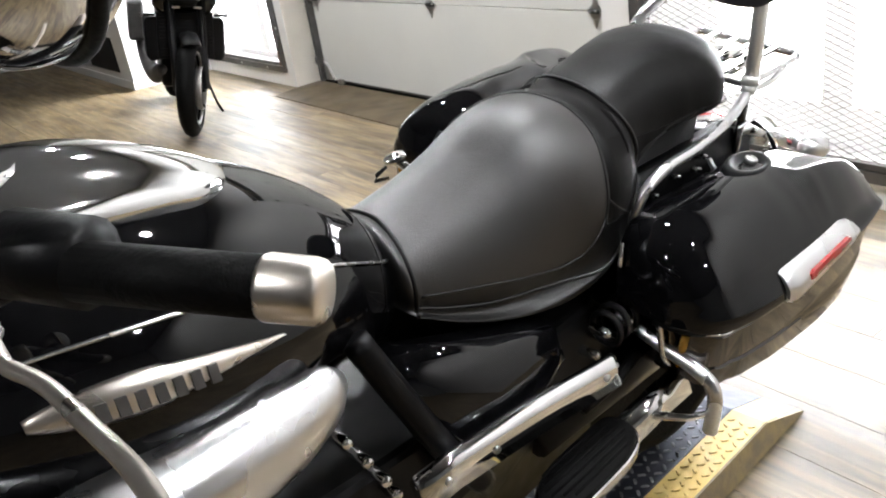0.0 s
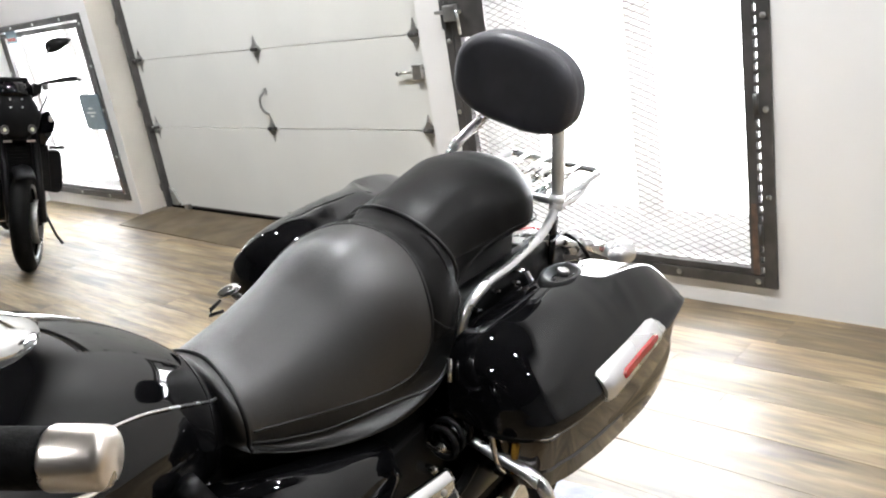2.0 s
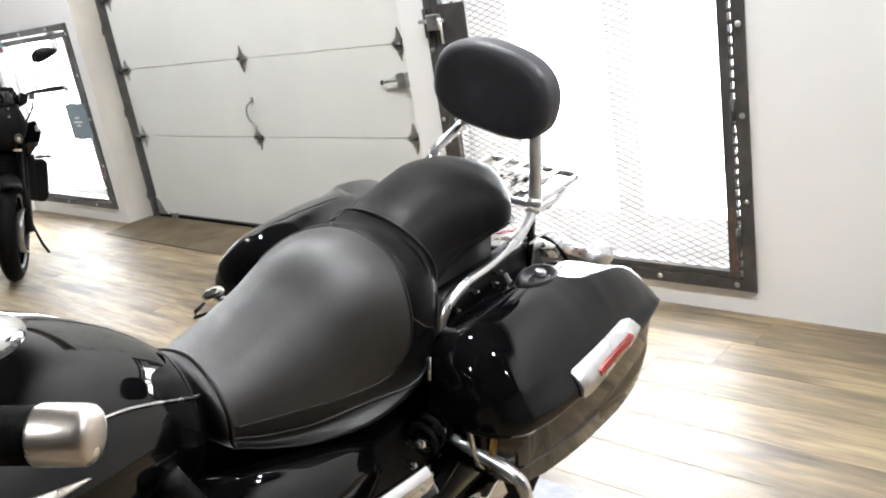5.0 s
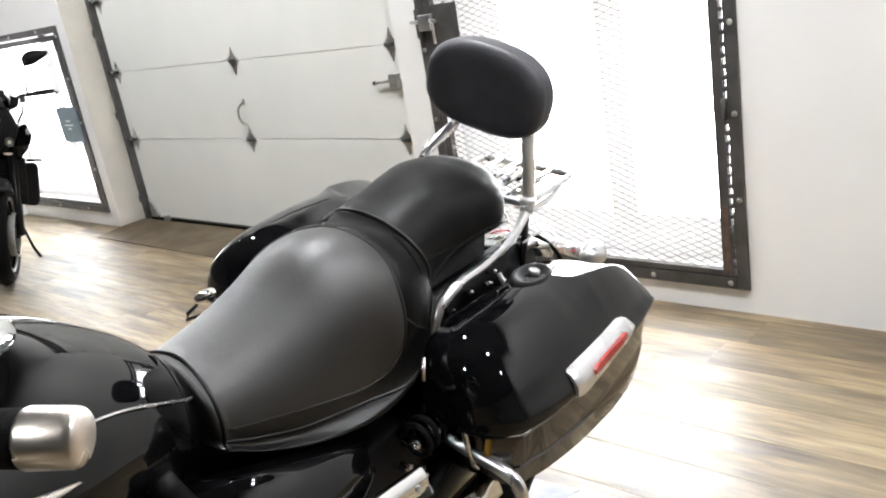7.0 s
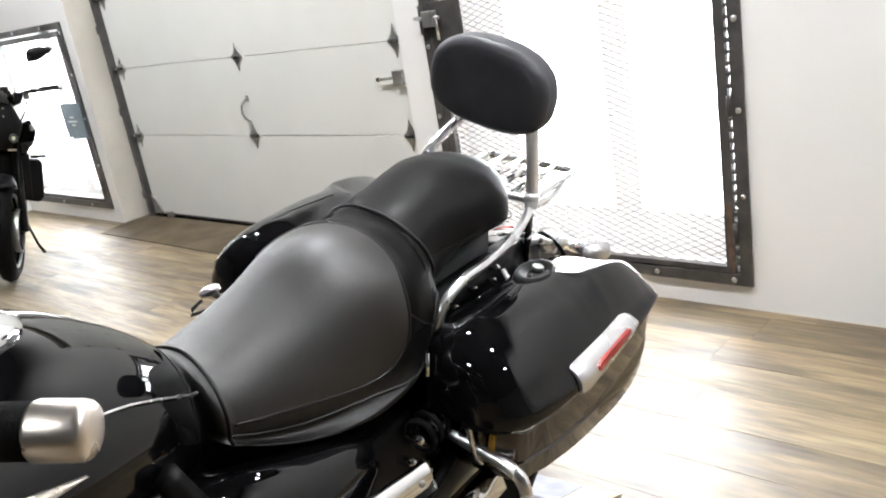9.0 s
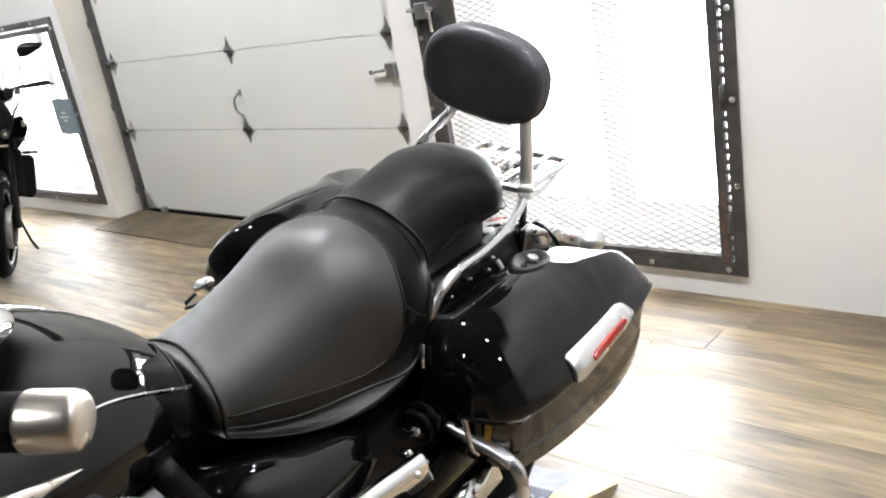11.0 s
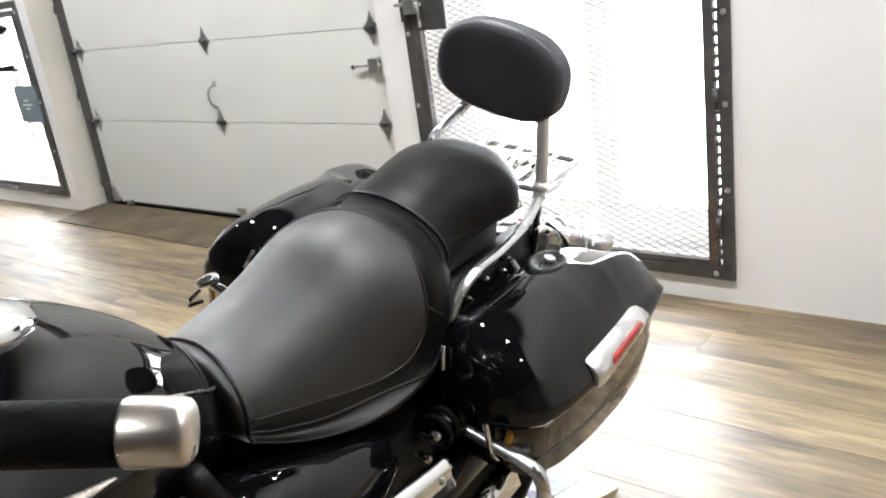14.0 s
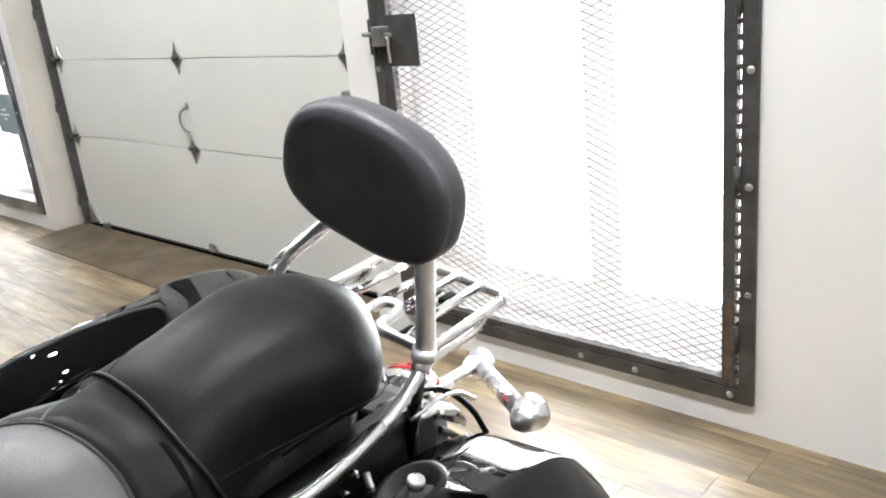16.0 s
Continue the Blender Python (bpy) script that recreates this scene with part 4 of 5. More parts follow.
    for x, r in ((0.0, 0.25), (-0.001, 0.55), (0.001, 0.8), (0.005, 0.9), (0.012, 0.965), (0.02, 0.995), (0.026, 1.0), (0.030, 0.99), (0.034, 1.0), (0.056, 1.0), (0.064, 0.985), (0.070, 0.95), (0.073, 0.85)):
        rings.append([(0.368 + x * 0.94 + z * r * 0.012, -0.108 + y * r * 0.942 - z * r * 0.3356, 1.0664 + z * r * 0.942 + y * r * 0.3356) for y, z in shape])
    pad = part("backrest_pad", loft(rings), PAD, top, "blue-black vinyl backrest pad")
    # rack: an outer frame with a notch in its front edge, three inner slats, two stays and a dark mount
    def rack_z(u):
        return 0.824 + (u - 0.40) * 0.035

    def rounded(corners, r):
        out = []
        for i, c in enumerate(corners):
            before, after = Vector(corners[i - 1]) - Vector(c), Vector(corners[(i + 1) % len(corners)]) - Vector(c)
            a, b = Vector(c) + before.normalized() * r, Vector(c) + after.normalized() * r
            for k in range(7):
                f = k / 6
                p = a * (1 - f) ** 2 + Vector(c) * 2 * f * (1 - f) + b * f * f
                out.append((p.x, p.y, rack_z(p.x)))
        return out

    loop = rounded([(0.652, -0.110), (0.662, 0.140), (0.448, 0.140), (0.448, 0.038), (0.520, 0.034), (0.520, -0.004), (0.448, -0.008), (0.448, -0.110)], 0.018)
    rack = part("luggage_rack", tube(loop + loop[:1], 0.0088, 12), SATINCHROME, top, "chrome tubular luggage rack")
    rack.matrix_local = LEAN
    for y, front in ((-0.057, 0.450), (-0.006, 0.520), (0.036, 0.520), (0.086, 0.450)):
        part("slat", tube([(front, y, rack_z(front) + 0.002), (0.56, y, rack_z(0.56) + 0.003), (0.655, y, rack_z(0.655) + 0.002)], 0.0078, 10), CHROME, rack)
    for side in (1, -1):
        mid = 0.0 if side > 0 else 0.030
        part("rack_stay", tube([(0.398, -0.142 * side, 0.842), (0.43, -0.122 * side + mid, 0.818), (0.48, -0.110 * side + mid, 0.808), (0.575, -0.108 * side + mid, 0.812), (0.60, -0.108 * side + mid, rack_z(0.60))], 0.0082, 10, smooth=24), CHROME, rack)
    for y in (-0.032, 0.014):
        part("rack_mount", box(0.590, 0.625, y - 0.016, y + 0.016, 0.812, 0.824), SATIN, rack, "black plastic rack mount", bevel=0.004)

    # ---- panniers and their brackets
    pannier(top, 1)
    pannier(top, -1)
    for u in (0.08, 0.30):
        part("pannier_mount", tube([(u, 0.10, 0.66), (u, 0.16, 0.69), (u, 0.27, 0.75)], 0.012, 10), DARK, top, "black pannier mount")
    part("inner_panel", loft([[(u, y, z) for y, z in ((0.150, 0.76), (0.158, 0.72), (0.160, 0.58), (0.10, 0.56), (0.10, 0.76))] for u in (0.0, 0.15, 0.3, 0.42)]), SATIN, top, "black rear mudguard side")
    # chrome strip that draws the highlight along the pannier's inner edge
    part("pannier_edge_glint", tube([(0.015, -0.158, 0.672), (0.08, -0.158, 0.680), (0.16, -0.159, 0.682), (0.25, -0.162, 0.680)], [0.004, 0.005, 0.005, 0.004], 8), CHROME, top, "thin chrome strip standing for the pannier edge highlight")
    part("inner_panel", loft([[(u, y, z) for y, z in ((-0.150, 0.74), (-0.158, 0.70), (-0.160, 0.58), (-0.10, 0.56), (-0.10, 0.74))] for u in (0.0, 0.15, 0.3, 0.42)]), SATIN, top, "black rear mudguard side")
    for u, z in ((0.095, 0.703), (0.16, 0.715), (0.225, 0.707), (0.245, 0.725)):
        b = part("bolt", tube([(u, -0.148, z), (u, -0.168, z + 0.002), (u, -0.175, z + 0.002)], [0.006, 0.006, 0.004], 8), CHROME, top)
    part("spring_clip", tube([(0.29, -0.17, 0.68), (0.275, -0.19, 0.69), (0.262, -0.18, 0.70), (0.27, -0.165, 0.712)], 0.005, 8, smooth=16), STEEL, top)

    # ---- tail
    fender = []
    for a in np.linspace(-20, 100, 20):
        r = radians(a)
        cx, cz = 0.20 + 0.37 * math.sin(r), 0.345 + 0.37 * math.cos(r)
        fender.append([(cx + q * 0.012 * math.sin(r), y, cz + q * 0.012 * math.cos(r)) for y, q in ((-0.135, -6), (-0.132, -2), (-0.09, 0.2), (0, 1), (0.09, 0.2), (0.132, -2), (0.135, -6), (0.12, -6), (0, -0.6), (-0.12, -6))])
    part("rear_mudguard", loft(fender), PAINT, top, "gloss black rear mudguard")
    tail = part("tail_light", loft([[(0.535 + dx, y * k, 0.675 + z * k) for y, z in ((-0.062, 0), (-0.05, 0.02), (0, 0.027), (0.05, 0.02), (0.062, 0), (0.05, -0.02), (0, -0.026), (-0.05, -0.02))] for dx, k in ((-0.05, 0.8), (0, 1), (0.02, 0.9), (0.028, 0.5))]), CHROME, top, "chrome tail light housing")
    part("tail_lens", loft([[(0.55 + dx, y * k, 0.678 + z * k) for y, z in ((-0.056, 0), (-0.04, 0.018), (0, 0.023), (0.04, 0.018), (0.056, 0), (0.04, -0.018), (0, -0.022), (-0.04, -0.018))] for dx, k in ((-0.01, 1), (0.016, 0.95), (0.024, 0.5))]), REDLENS, tail, "red tail light lens")
    stalk = part("indicator_bar", tube([(0.57, 0.01, 0.625), (0.68, 0.03, 0.605), (0.77, 0.045, 0.587)], 0.014, 14, smooth=20), SATINCHROME, top, "chrome indicator bar")
    part("indicator_stem", tube([(0.785, 0.03, 0.585), (0.62, -0.175, 0.626)], 0.0165, 16), SATINCHROME, stalk)
    for c in ((0.622, -0.188, 0.628), (0.799, 0.047, 0.583)):
        p = Vector(c)
        body = part("indicator", tube([p + Vector((-0.045, 0.0, 0.002)), p + Vector((-0.03, 0, 0.001)), p, p + Vector((0.012, 0, 0))], [0.010, 0.021, 0.031, 0.0305], 18), SATINCHROME, stalk, "chrome bullet indicator")
        part("indicator_lens", ball(p + Vector((0.010, 0, 0)), 0.0285, sx=0.5), ORANGE, stalk, "pale amber indicator lens")
    part("wire", tube([(0.47, -0.12, 0.66), (0.52, -0.10, 0.62), (0.56, -0.11, 0.57), (0.55, -0.12, 0.52)], 0.006, 8, smooth=16), RUBBER, top)

    part("tail_bracket", loft([[(u, y, z) for y, z in ((-0.165, zt), (-0.150, zt + 0.006), (-0.09, zt + 0.004), (-0.09, zt - 0.012), (-0.160, zt - 0.012))] for u, zt in ((0.375, 0.735), (0.43, 0.728), (0.47, 0.705), (0.485, 0.680))]), SATINCHROME, top, "polished tail bracket")
    for u, y, z in ((0.395, -0.145, 0.742), (0.44, -0.135, 0.733), (0.425, -0.162, 0.722)):
        part("bolt", ball((u, y, z), 0.010, sz=0.7, seg=12), CHROME, top)
    part("clear_wire", tube([(0.36, -0.17, 0.745), (0.41, -0.175, 0.752), (0.46, -0.172, 0.74), (0.51, -0.165, 0.705)], 0.0032, 8, smooth=20), SATINCHROME, top, "thin pale wire")
    part("wire", tube([(0.45, -0.10, 0.73), (0.50, -0.12, 0.71), (0.53, -0.14, 0.67), (0.55, -0.15, 0.62)], 0.005, 8, smooth=16), RUBBER, top)
    part("tail_filler", loft([[(u, y * w, z) for y, z in ((-1, 0.60), (-1, zt - 0.02), (-0.8, zt), (0.8, zt), (1, zt - 0.02), (1, 0.60))] for u, w, zt in ((0.36, 0.15, 0.735), (0.45, 0.13, 0.715), (0.53, 0.09, 0.68))]), SATIN, top, "black tail base", smooth=False, bevel=0.01)
    far_peg = part("right_peg", ball((-0.11, 0.285, 0.775), 0.015, sx=1.9, sz=0.8), CHROME, top, "chrome control end")
    part("peg_loop", tube([(-0.135, 0.285, 0.765), (-0.16, 0.287, 0.755), (-0.165, 0.287, 0.745), (-0.135, 0.285, 0.742)], 0.004, 6), DARK, far_peg)
    part("peg_arm", tube([(-0.11, 0.285, 0.77), (-0.08, 0.22, 0.72), (-0.06, 0.16, 0.62)], 0.010, 8), CHROME, far_peg)

    # ---- side cover, guards, boards
    outline = [(-0.535, -0.185, 0.71), (-0.36, -0.195, 0.652), (-0.205, -0.19, 0.605), (-0.215, -0.215, 0.555), (-0.29, -0.225, 0.515), (-0.38, -0.23, 0.505), (-0.465, -0.228, 0.535), (-0.52, -0.215, 0.63)]
    part("side_cover", loft([[Vector(p) + Vector((0, 0.05, 0)) for p in outline], [Vector(p) + Vector((0, 0.006, 0)) for p in outline], [Vector(p) * 0.96 + Vector((-0.0148, -0.012, 0.0248)) for p in outline], [Vector(p) * 0.80 + Vector((-0.074, -0.058, 0.124)) for p in outline]]), PAINT, top, "gloss black side cover")
    part("engine_block", loft([[(u, y * w, z) for y, z in ((0.9, 0.58), (1, 0.42), (0.7, 0.24), (-0.7, 0.24), (-1, 0.42), (-0.9, 0.55))] for u, w in ((-1.05, 0.17), (-0.8, 0.2), (-0.5, 0.2), (-0.2, 0.16), (0.02, 0.13))]), DARK, top, "black engine block", smooth=False, bevel=0.012)
    part("frame_tube", tube([(-0.57, -0.20, 0.76), (-0.53, -0.215, 0.66), (-0.47, -0.225, 0.53), (-0.42, -0.22, 0.45)], 0.02, 12, smooth=24), SATIN, top, "black frame tube")
    guard = part("chrome_guard", loft([[(u, -0.262 + dy, z + dz) for dy, dz in ((-0.012, -0.034), (-0.010, 0.0), (-0.004, 0.016), (0.008, 0.018), (0.02, 0.0), (0.01, -0.034))] for u, z in ((-0.56, 0.553), (-0.5, 0.556), (-0.35, 0.548), (-0.2, 0.533), (-0.165, 0.530), (-0.158, 0.530))]), CHROME, top, "chrome heel guard strip")
    for u, z in ((-0.52, 0.545), (-0.19, 0.525), (-0.43, 0.54)):
        part("screw", tube([(u, -0.262, z), (u, -0.275, z)], [0.008, 0.006], 8), STEEL, guard)
    board = part("footboard", loft([[(-0.285 + 0.115 * k * math.copysign(abs(math.cos(a)) ** 0.6, math.cos(a)), -0.305 + 0.046 * k * math.copysign(abs(math.sin(a)) ** 0.7, math.sin(a)) + 0.02 * math.cos(a), z) for a in (2 * math.pi * i / 36 for i in range(36))] for z, k in ((0.42, 0.9), (0.418, 1.0), (0.432, 1.02), (0.436, 1.0), (0.436, 0.96))]), CHROME, top, "chrome-edged passenger footboard")
    part("board_rubber", loft([[(-0.285 + 0.111 * k * math.copysign(abs(math.cos(a)) ** 0.6, math.cos(a)), -0.305 + 0.043 * k * math.copysign(abs(math.sin(a)) ** 0.7, math.sin(a)) + 0.02 * math.cos(a), z) for a in (2 * math.pi * i / 36 for i in range(36))] for z, k in ((0.434, 1), (0.442, 1.0), (0.445, 0.97), (0.445, 0.5))]), RUBBER, board, "black rubber pad")
    for k in range(6):
        y = -0.340 + 0.0125 * k
        part("rib", tube([(-0.385 + 0.012 * abs(k - 2.5), y, 0.446), (-0.19 - 0.012 * abs(k - 2.5), y + 0.012, 0.446)], 0.0028, 6), RUBBER, board)
    guard_bar = part("crash_bar", tube([(-0.026, -0.135, 0.566), (-0.028, -0.169, 0.564), (-0.03, -0.24, 0.554), (-0.03, -0.30, 0.543), (-0.03, -0.355, 0.533), (-0.03, -0.380, 0.522), (-0.031, -0.393, 0.500), (-0.032, -0.396, 0.470), (-0.033, -0.396, 0.430)], 0.0125, 16, smooth=48), SATINCHROME, top, "chrome pannier guard bar")
    guard_bar.matrix_local = LEAN
    part("peg_bracket", tube([(-0.040, -0.352, 0.405), (-0.065, -0.33, 0.402), (-0.10, -0.29, 0.41)], [0.006, 0.007, 0.008], 10), CHROME, top)
    part("silencer_plate", loft([[(u, y, z + dz) for y, dz in ((-0.285, 0.022), (-0.295, -0.02), (-0.27, -0.03), (-0.26, 0.022))] for u, z in ((-0.20, 0.40), (-0.08, 0.415), (0.0, 0.42))]), CHROME, top, "chrome silencer shield")
    for k in range(5):
        part("shock_coil", tube([(-0.085 + 0.022 * k, -0.19 + 0.03 * math.cos(a), 0.535 + 0.004 * k + 0.03 * math.sin(a)) for a in np.linspace(0, 2 * math.pi, 15)], 0.006, 6), SATIN, top)
    part("swing_arm", tube([(-0.25, -0.16, 0.40), (0.0, -0.15, 0.39), (0.2, -0.14, 0.385)], 0.035, 12, flat=1.2), DARK, top, "black swing arm")
    part("hose", tube([(-0.19, -0.215, 0.44), (-0.1, -0.22, 0.455), (0.0, -0.20, 0.47)], 0.010, 8, smooth=14), RUBBER, top)
    for u, y, z in ((-0.60, -0.215, 0.60), (-0.585, -0.225, 0.565), (-0.62, -0.21, 0.64), (-0.57, -0.22, 0.53), (-0.13, -0.2, 0.51), (-0.11, -0.21, 0.545)):
        part("bolt", tube([(u, y + 0.03, z), (u, y - 0.004, z), (u, y - 0.008, z)], [0.009, 0.009, 0.005], 8), CHROME, top)

    # ---- chrome intake cover below the tank
    rings = []
    for u, y, z, r in smooth_keys([(-1.12, -0.26, 0.735, 0.050), (-1.0, -0.262, 0.735, 0.064), (-0.88, -0.262, 0.733, 0.066), (-0.76, -0.258, 0.735, 0.058), (-0.68, -0.252, 0.742, 0.044), (-0.64, -0.248, 0.75, 0.030), (-0.625, -0.246, 0.752, 0.014)], 30):
        rings.append([(u, y + r * 0.8 * math.cos(a), z + r * math.sin(a)) for a in (2 * math.pi * k / 24 for k in range(24))])
    part("intake_cover", loft(rings), SATINCHROME, top, "chrome intake cover")
    wheel(top, "rear_tyre", (0.20, 0, 0.375), 0.315, 0.22, 0.205)
    wheel(top, "front_tyre", (-1.50, 0, 0.375), 0.32, 0.14, 0.23)
    for s in (1, -1):
        part("fork_leg", tube([(-1.50, 0.11 * s, 0.375), (-1.25, 0.11 * s, 0.80), (-1.08, 0.11 * s, 1.07)], 0.026, 14), CHROME, top, "chrome fork leg")
    return top


touring_motorcycle()


# ------------------------------------------------------------------ diamond-plate ramp under the touring motorcycle
def tread_bars(y0, y1, u0, u1, z, bm):
    """Raised lozenges, turned one way and the other."""
    step = 0.0245
    for i in range(int((u1 - u0) / step)):
        for j in range(int((y1 - y0) / step)):
            u, y = u0 + (i + 0.5) * step, y0 + (j + 0.5) * step
            if y > y1 - 0.006:
                continue
            a = radians(45 if (i + j) % 2 else -45)
            c, s = math.cos(a), math.sin(a)
            pts = [(0.0098, 0), (0.0068, 0.0032), (-0.0068, 0.0032), (-0.0098, 0), (-0.0068, -0.0032), (0.0068, -0.0032)]
            lo = [bm.verts.new((u + c * p - s * q, y + s * p + c * q, z)) for p, q in pts]
            hi = [bm.verts.new((u + (c * p - s * q) * 0.7, y + (s * p + c * q) * 0.7, z + 0.0026)) for p, q in pts]
            for k in range(6):
                bm.faces.new((lo[k], lo[(k + 1) % 6], hi[(k + 1) % 6], hi[k]))
            bm.faces.new(hi)
    return bm


def wheel_ramp():
    top = empty("wheel_ramp", BIKE @ pose(0, 0, 0, 0, 0, 2.5), "diamond plate wheel ramp with yellow painted edges", "ramp")
    h = 0.058
    prof = [(-0.30, 0.0), (0.548, 0.0), (0.540, 0.006), (0.395, h), (-0.30, h)]
    part("deck", prism(prof, "y", -0.145, 0.145), DIAMOND, top, "worn diamond plate deck", smooth=False, bevel=0.002)
    part("deck_tread", tread_bars(-0.143, 0.143, -0.29, 0.382, h, bmesh.new()), TREAD, top, smooth=False)
    for s in (-1, 1):
        y0, y1 = sorted((0.1455 * s, 0.226 * s))
        bm = loft([[(u, 0.1455 * s, z) for u, z in prof], [(u, 0.226 * s, z) for u, z in prof]])
        part("yellow_edge", bm, YELLOW, top, "scuffed yellow painted edge", smooth=False, bevel=0.002)
        part("edge_tread", tread_bars(y0 + 0.002, y1 - 0.002, -0.29, 0.382, h, bmesh.new()), YELLOW, top, smooth=False)
        skirt = loft([[(u, 0.2263 * s, z) for u, z in prof], [(u, (0.230 + 0.014 * (1 - z / h)) * s, z * 0.97) for u, z in prof]])
        part("skirt", skirt, SKIRT, top, "worn ramp side plate", smooth=False)
    return top


wheel_ramp()


# ------------------------------------------------------------------ parked sport motorcycle, facing the room
def parked_motorcycle():
    # local: x across (towards the window wall), y to the rear, z up; front tyre stands at the origin
    top = empty("parked_motorcycle", pose(1.81, 5.03, 0.006, 0, 12.0, -17.0) @ Matrix.Diagonal((0.87, 1, 1, 1)), "black unfaired sport motorcycle with twin headlamps and blade mirrors", "motorcycle")

    def hoop(name, cy, radius, width, rim):
        m = Matrix.Translation((0, cy, radius)) @ Euler((0, radians(90), 0)).to_matrix().to_4x4()
        t = width / 2
        prof = [(-t * 0.75, rim), (-t, rim + 0.03), (-t * 0.92, radius - 0.045), (-t * 0.6, radius - 0.014), (0, radius), (t * 0.6, radius - 0.014), (t * 0.92, radius - 0.045), (t, rim + 0.03), (t * 0.75, rim), (0, rim + 0.012)]
        rings = [[m @ Vector((r * math.cos(a), r * math.sin(a), h)) for h, r in prof] for a in (2 * math.pi * k / 48 for k in range(49))]
        ty = part(name, loft(rings, caps=False), RUBBER, top, "black rubber tyre")
        for x in (-t * 0.72, t * 0.72):
            part("rim", tube([(x, cy + math.cos(a) * (rim - 0.004), radius + math.sin(a) * (rim - 0.004)) for a in (2 * math.pi * k / 40 for k in range(41))], 0.009, 8), STEEL if name == "front_tyre" else DARK, ty, "pale rim edge")
        part("rim_bed", tube([(0, cy + math.cos(a) * (rim - 0.008), radius + math.sin(a) * (rim - 0.008)) for a in (2 * math.pi * k / 40 for k in range(41))], 0.02, 8), DARK, ty)
        for k in range(5):
            a = 2 * math.pi * k / 5
            part("spoke", tube([(0, cy, radius), (0, cy + math.cos(a) * rim, radius + math.sin(a) * rim)], [0.022, 0.012], 8), DARK, ty)
        for s in (-1, 1):
            part("brake_disc", tube([(s * 0.064, cy + math.cos(a) * 0.125, radius + math.sin(a) * 0.125) for a in (2 * math.pi * k / 36 for k in range(37))], 0.022, 8, flat=0.12), STEEL, ty, "steel brake disc")
            part("disc_carrier", tube([(s * 0.05, cy, radius), (s * 0.066, cy, radius)], 0.055, 18), DARK, ty)
        return ty

    front = hoop("front_tyre", 0.0 + 0.06, 0.298, 0.122, 0.215)
    front.matrix_local = Matrix.Translation((0, 0.06, 0)) @ Euler((0, 0, radians(-15))).to_matrix().to_4x4() @ Matrix.Translation((0, -0.06, 0))
    hoop("rear_tyre", 1.42, 0.305, 0.18, 0.215)
    for s in (-1, 1):
        leg = part("fork_leg", tube([(s * 0.10, 0.04, 0.29), (s * 0.10, 0.12, 0.52), (s * 0.102, 0.14, 0.56), (s * 0.102, 0.26, 0.90)], [0.024, 0.024, 0.027, 0.027], 14), DARK, top, "black fork leg")
        part("fork_highlight_tube", tube([(s * 0.102, 0.13, 0.545), (s * 0.102, 0.175, 0.67)], 0.0215, 12), CHROME, leg)
        part("caliper", box(s * 0.085 - 0.022, s * 0.085 + 0.022, 0.11, 0.18, 0.26, 0.36), DARK, top, smooth=False, bevel=0.01)
    rings = []
    for a in np.linspace(-32, 40, 12):
        r = radians(a)
        cy, cz = 0.06 + 0.325 * math.sin(r), 0.298 + 0.325 * math.cos(r)
        rings.append([(x, cy + q * math.sin(r), cz + q * math.cos(r)) for x, q in ((-0.066, -0.03), (-0.052, -0.005), (0, 0.008), (0.052, -0.005), (0.066, -0.03), (0.052, -0.012), (0, 0.0), (-0.052, -0.012))])
    part("front_mudguard", loft(rings), SATIN, top, "black front mudguard")
    # headlight face
    face = [[(x * k, 0.13 + d, 0.86 + z * k) for x, z in ((-0.05, -0.10), (-0.13, -0.03), (-0.155, 0.05), (-0.12, 0.12), (-0.07, 0.20), (0.07, 0.20), (0.12, 0.12), (0.155, 0.05), (0.13, -0.03), (0.05, -0.10))] for d, k in ((0.16, 0.8), (0.06, 1.0), (0.0, 0.97), (-0.03, 0.7), (-0.04, 0.3))]
    face_ob = part("headlight_cowl", loft(face), SATIN, top, "gloss black headlight cowl")
    for s in (-1, 1):
        m = Matrix.Translation((s * 0.082, 0.09, 0.83)) @ Euler((radians(90), 0, 0)).to_matrix().to_4x4()
        part("lamp_ring", disc_stack([(0.0, 0.026), (0.02, 0.026), (0.024, 0.023), (0.02, 0.019), (0.012, 0.002)], m, 20), DARKST, face_ob, "projector headlamp")
        part("lamp_lens", ball((s * 0.082, 0.078, 0.83), 0.014, sy=0.5), LAMPGLASS, face_ob)
        part("position_lamp", box(s * 0.07 - 0.025, s * 0.07 + 0.025, 0.082, 0.10, 0.757, 0.768), ALU, face_ob, smooth=False)
        # side cowls and radiator shrouds
        part("tank_shroud", loft([[(s * x, y, z) for x, z in ((0.12, zt), (0.20, zt - 0.06), (0.21, zb + 0.05), (0.16, zb), (0.10, zb))] for y, zt, zb in ((0.20, 0.86, 0.74), (0.30, 0.92, 0.70), (0.50, 0.96, 0.70), (0.66, 0.90, 0.74))]), PAINT, top, "gloss black tank shroud")
        part("radiator_shroud", loft([[(s * x, y, z) for x, z in ((0.10, 0.69), (0.255, 0.685), (0.275, 0.66), (0.27, 0.45), (0.24, 0.42), (0.12, 0.44))] for y in (0.30, 0.33, 0.48)]), SATIN, top, "black side case", smooth=False, bevel=0.012)
        part("indicator_arm", tube([(s * 0.20, 0.30, 0.70), (s * 0.275, 0.30, 0.70)], 0.008, 8), RUBBER, top)
        part("indicator_lamp", ball((s * 0.285, 0.30, 0.70), 0.013, sx=1.5), DARKST, top)
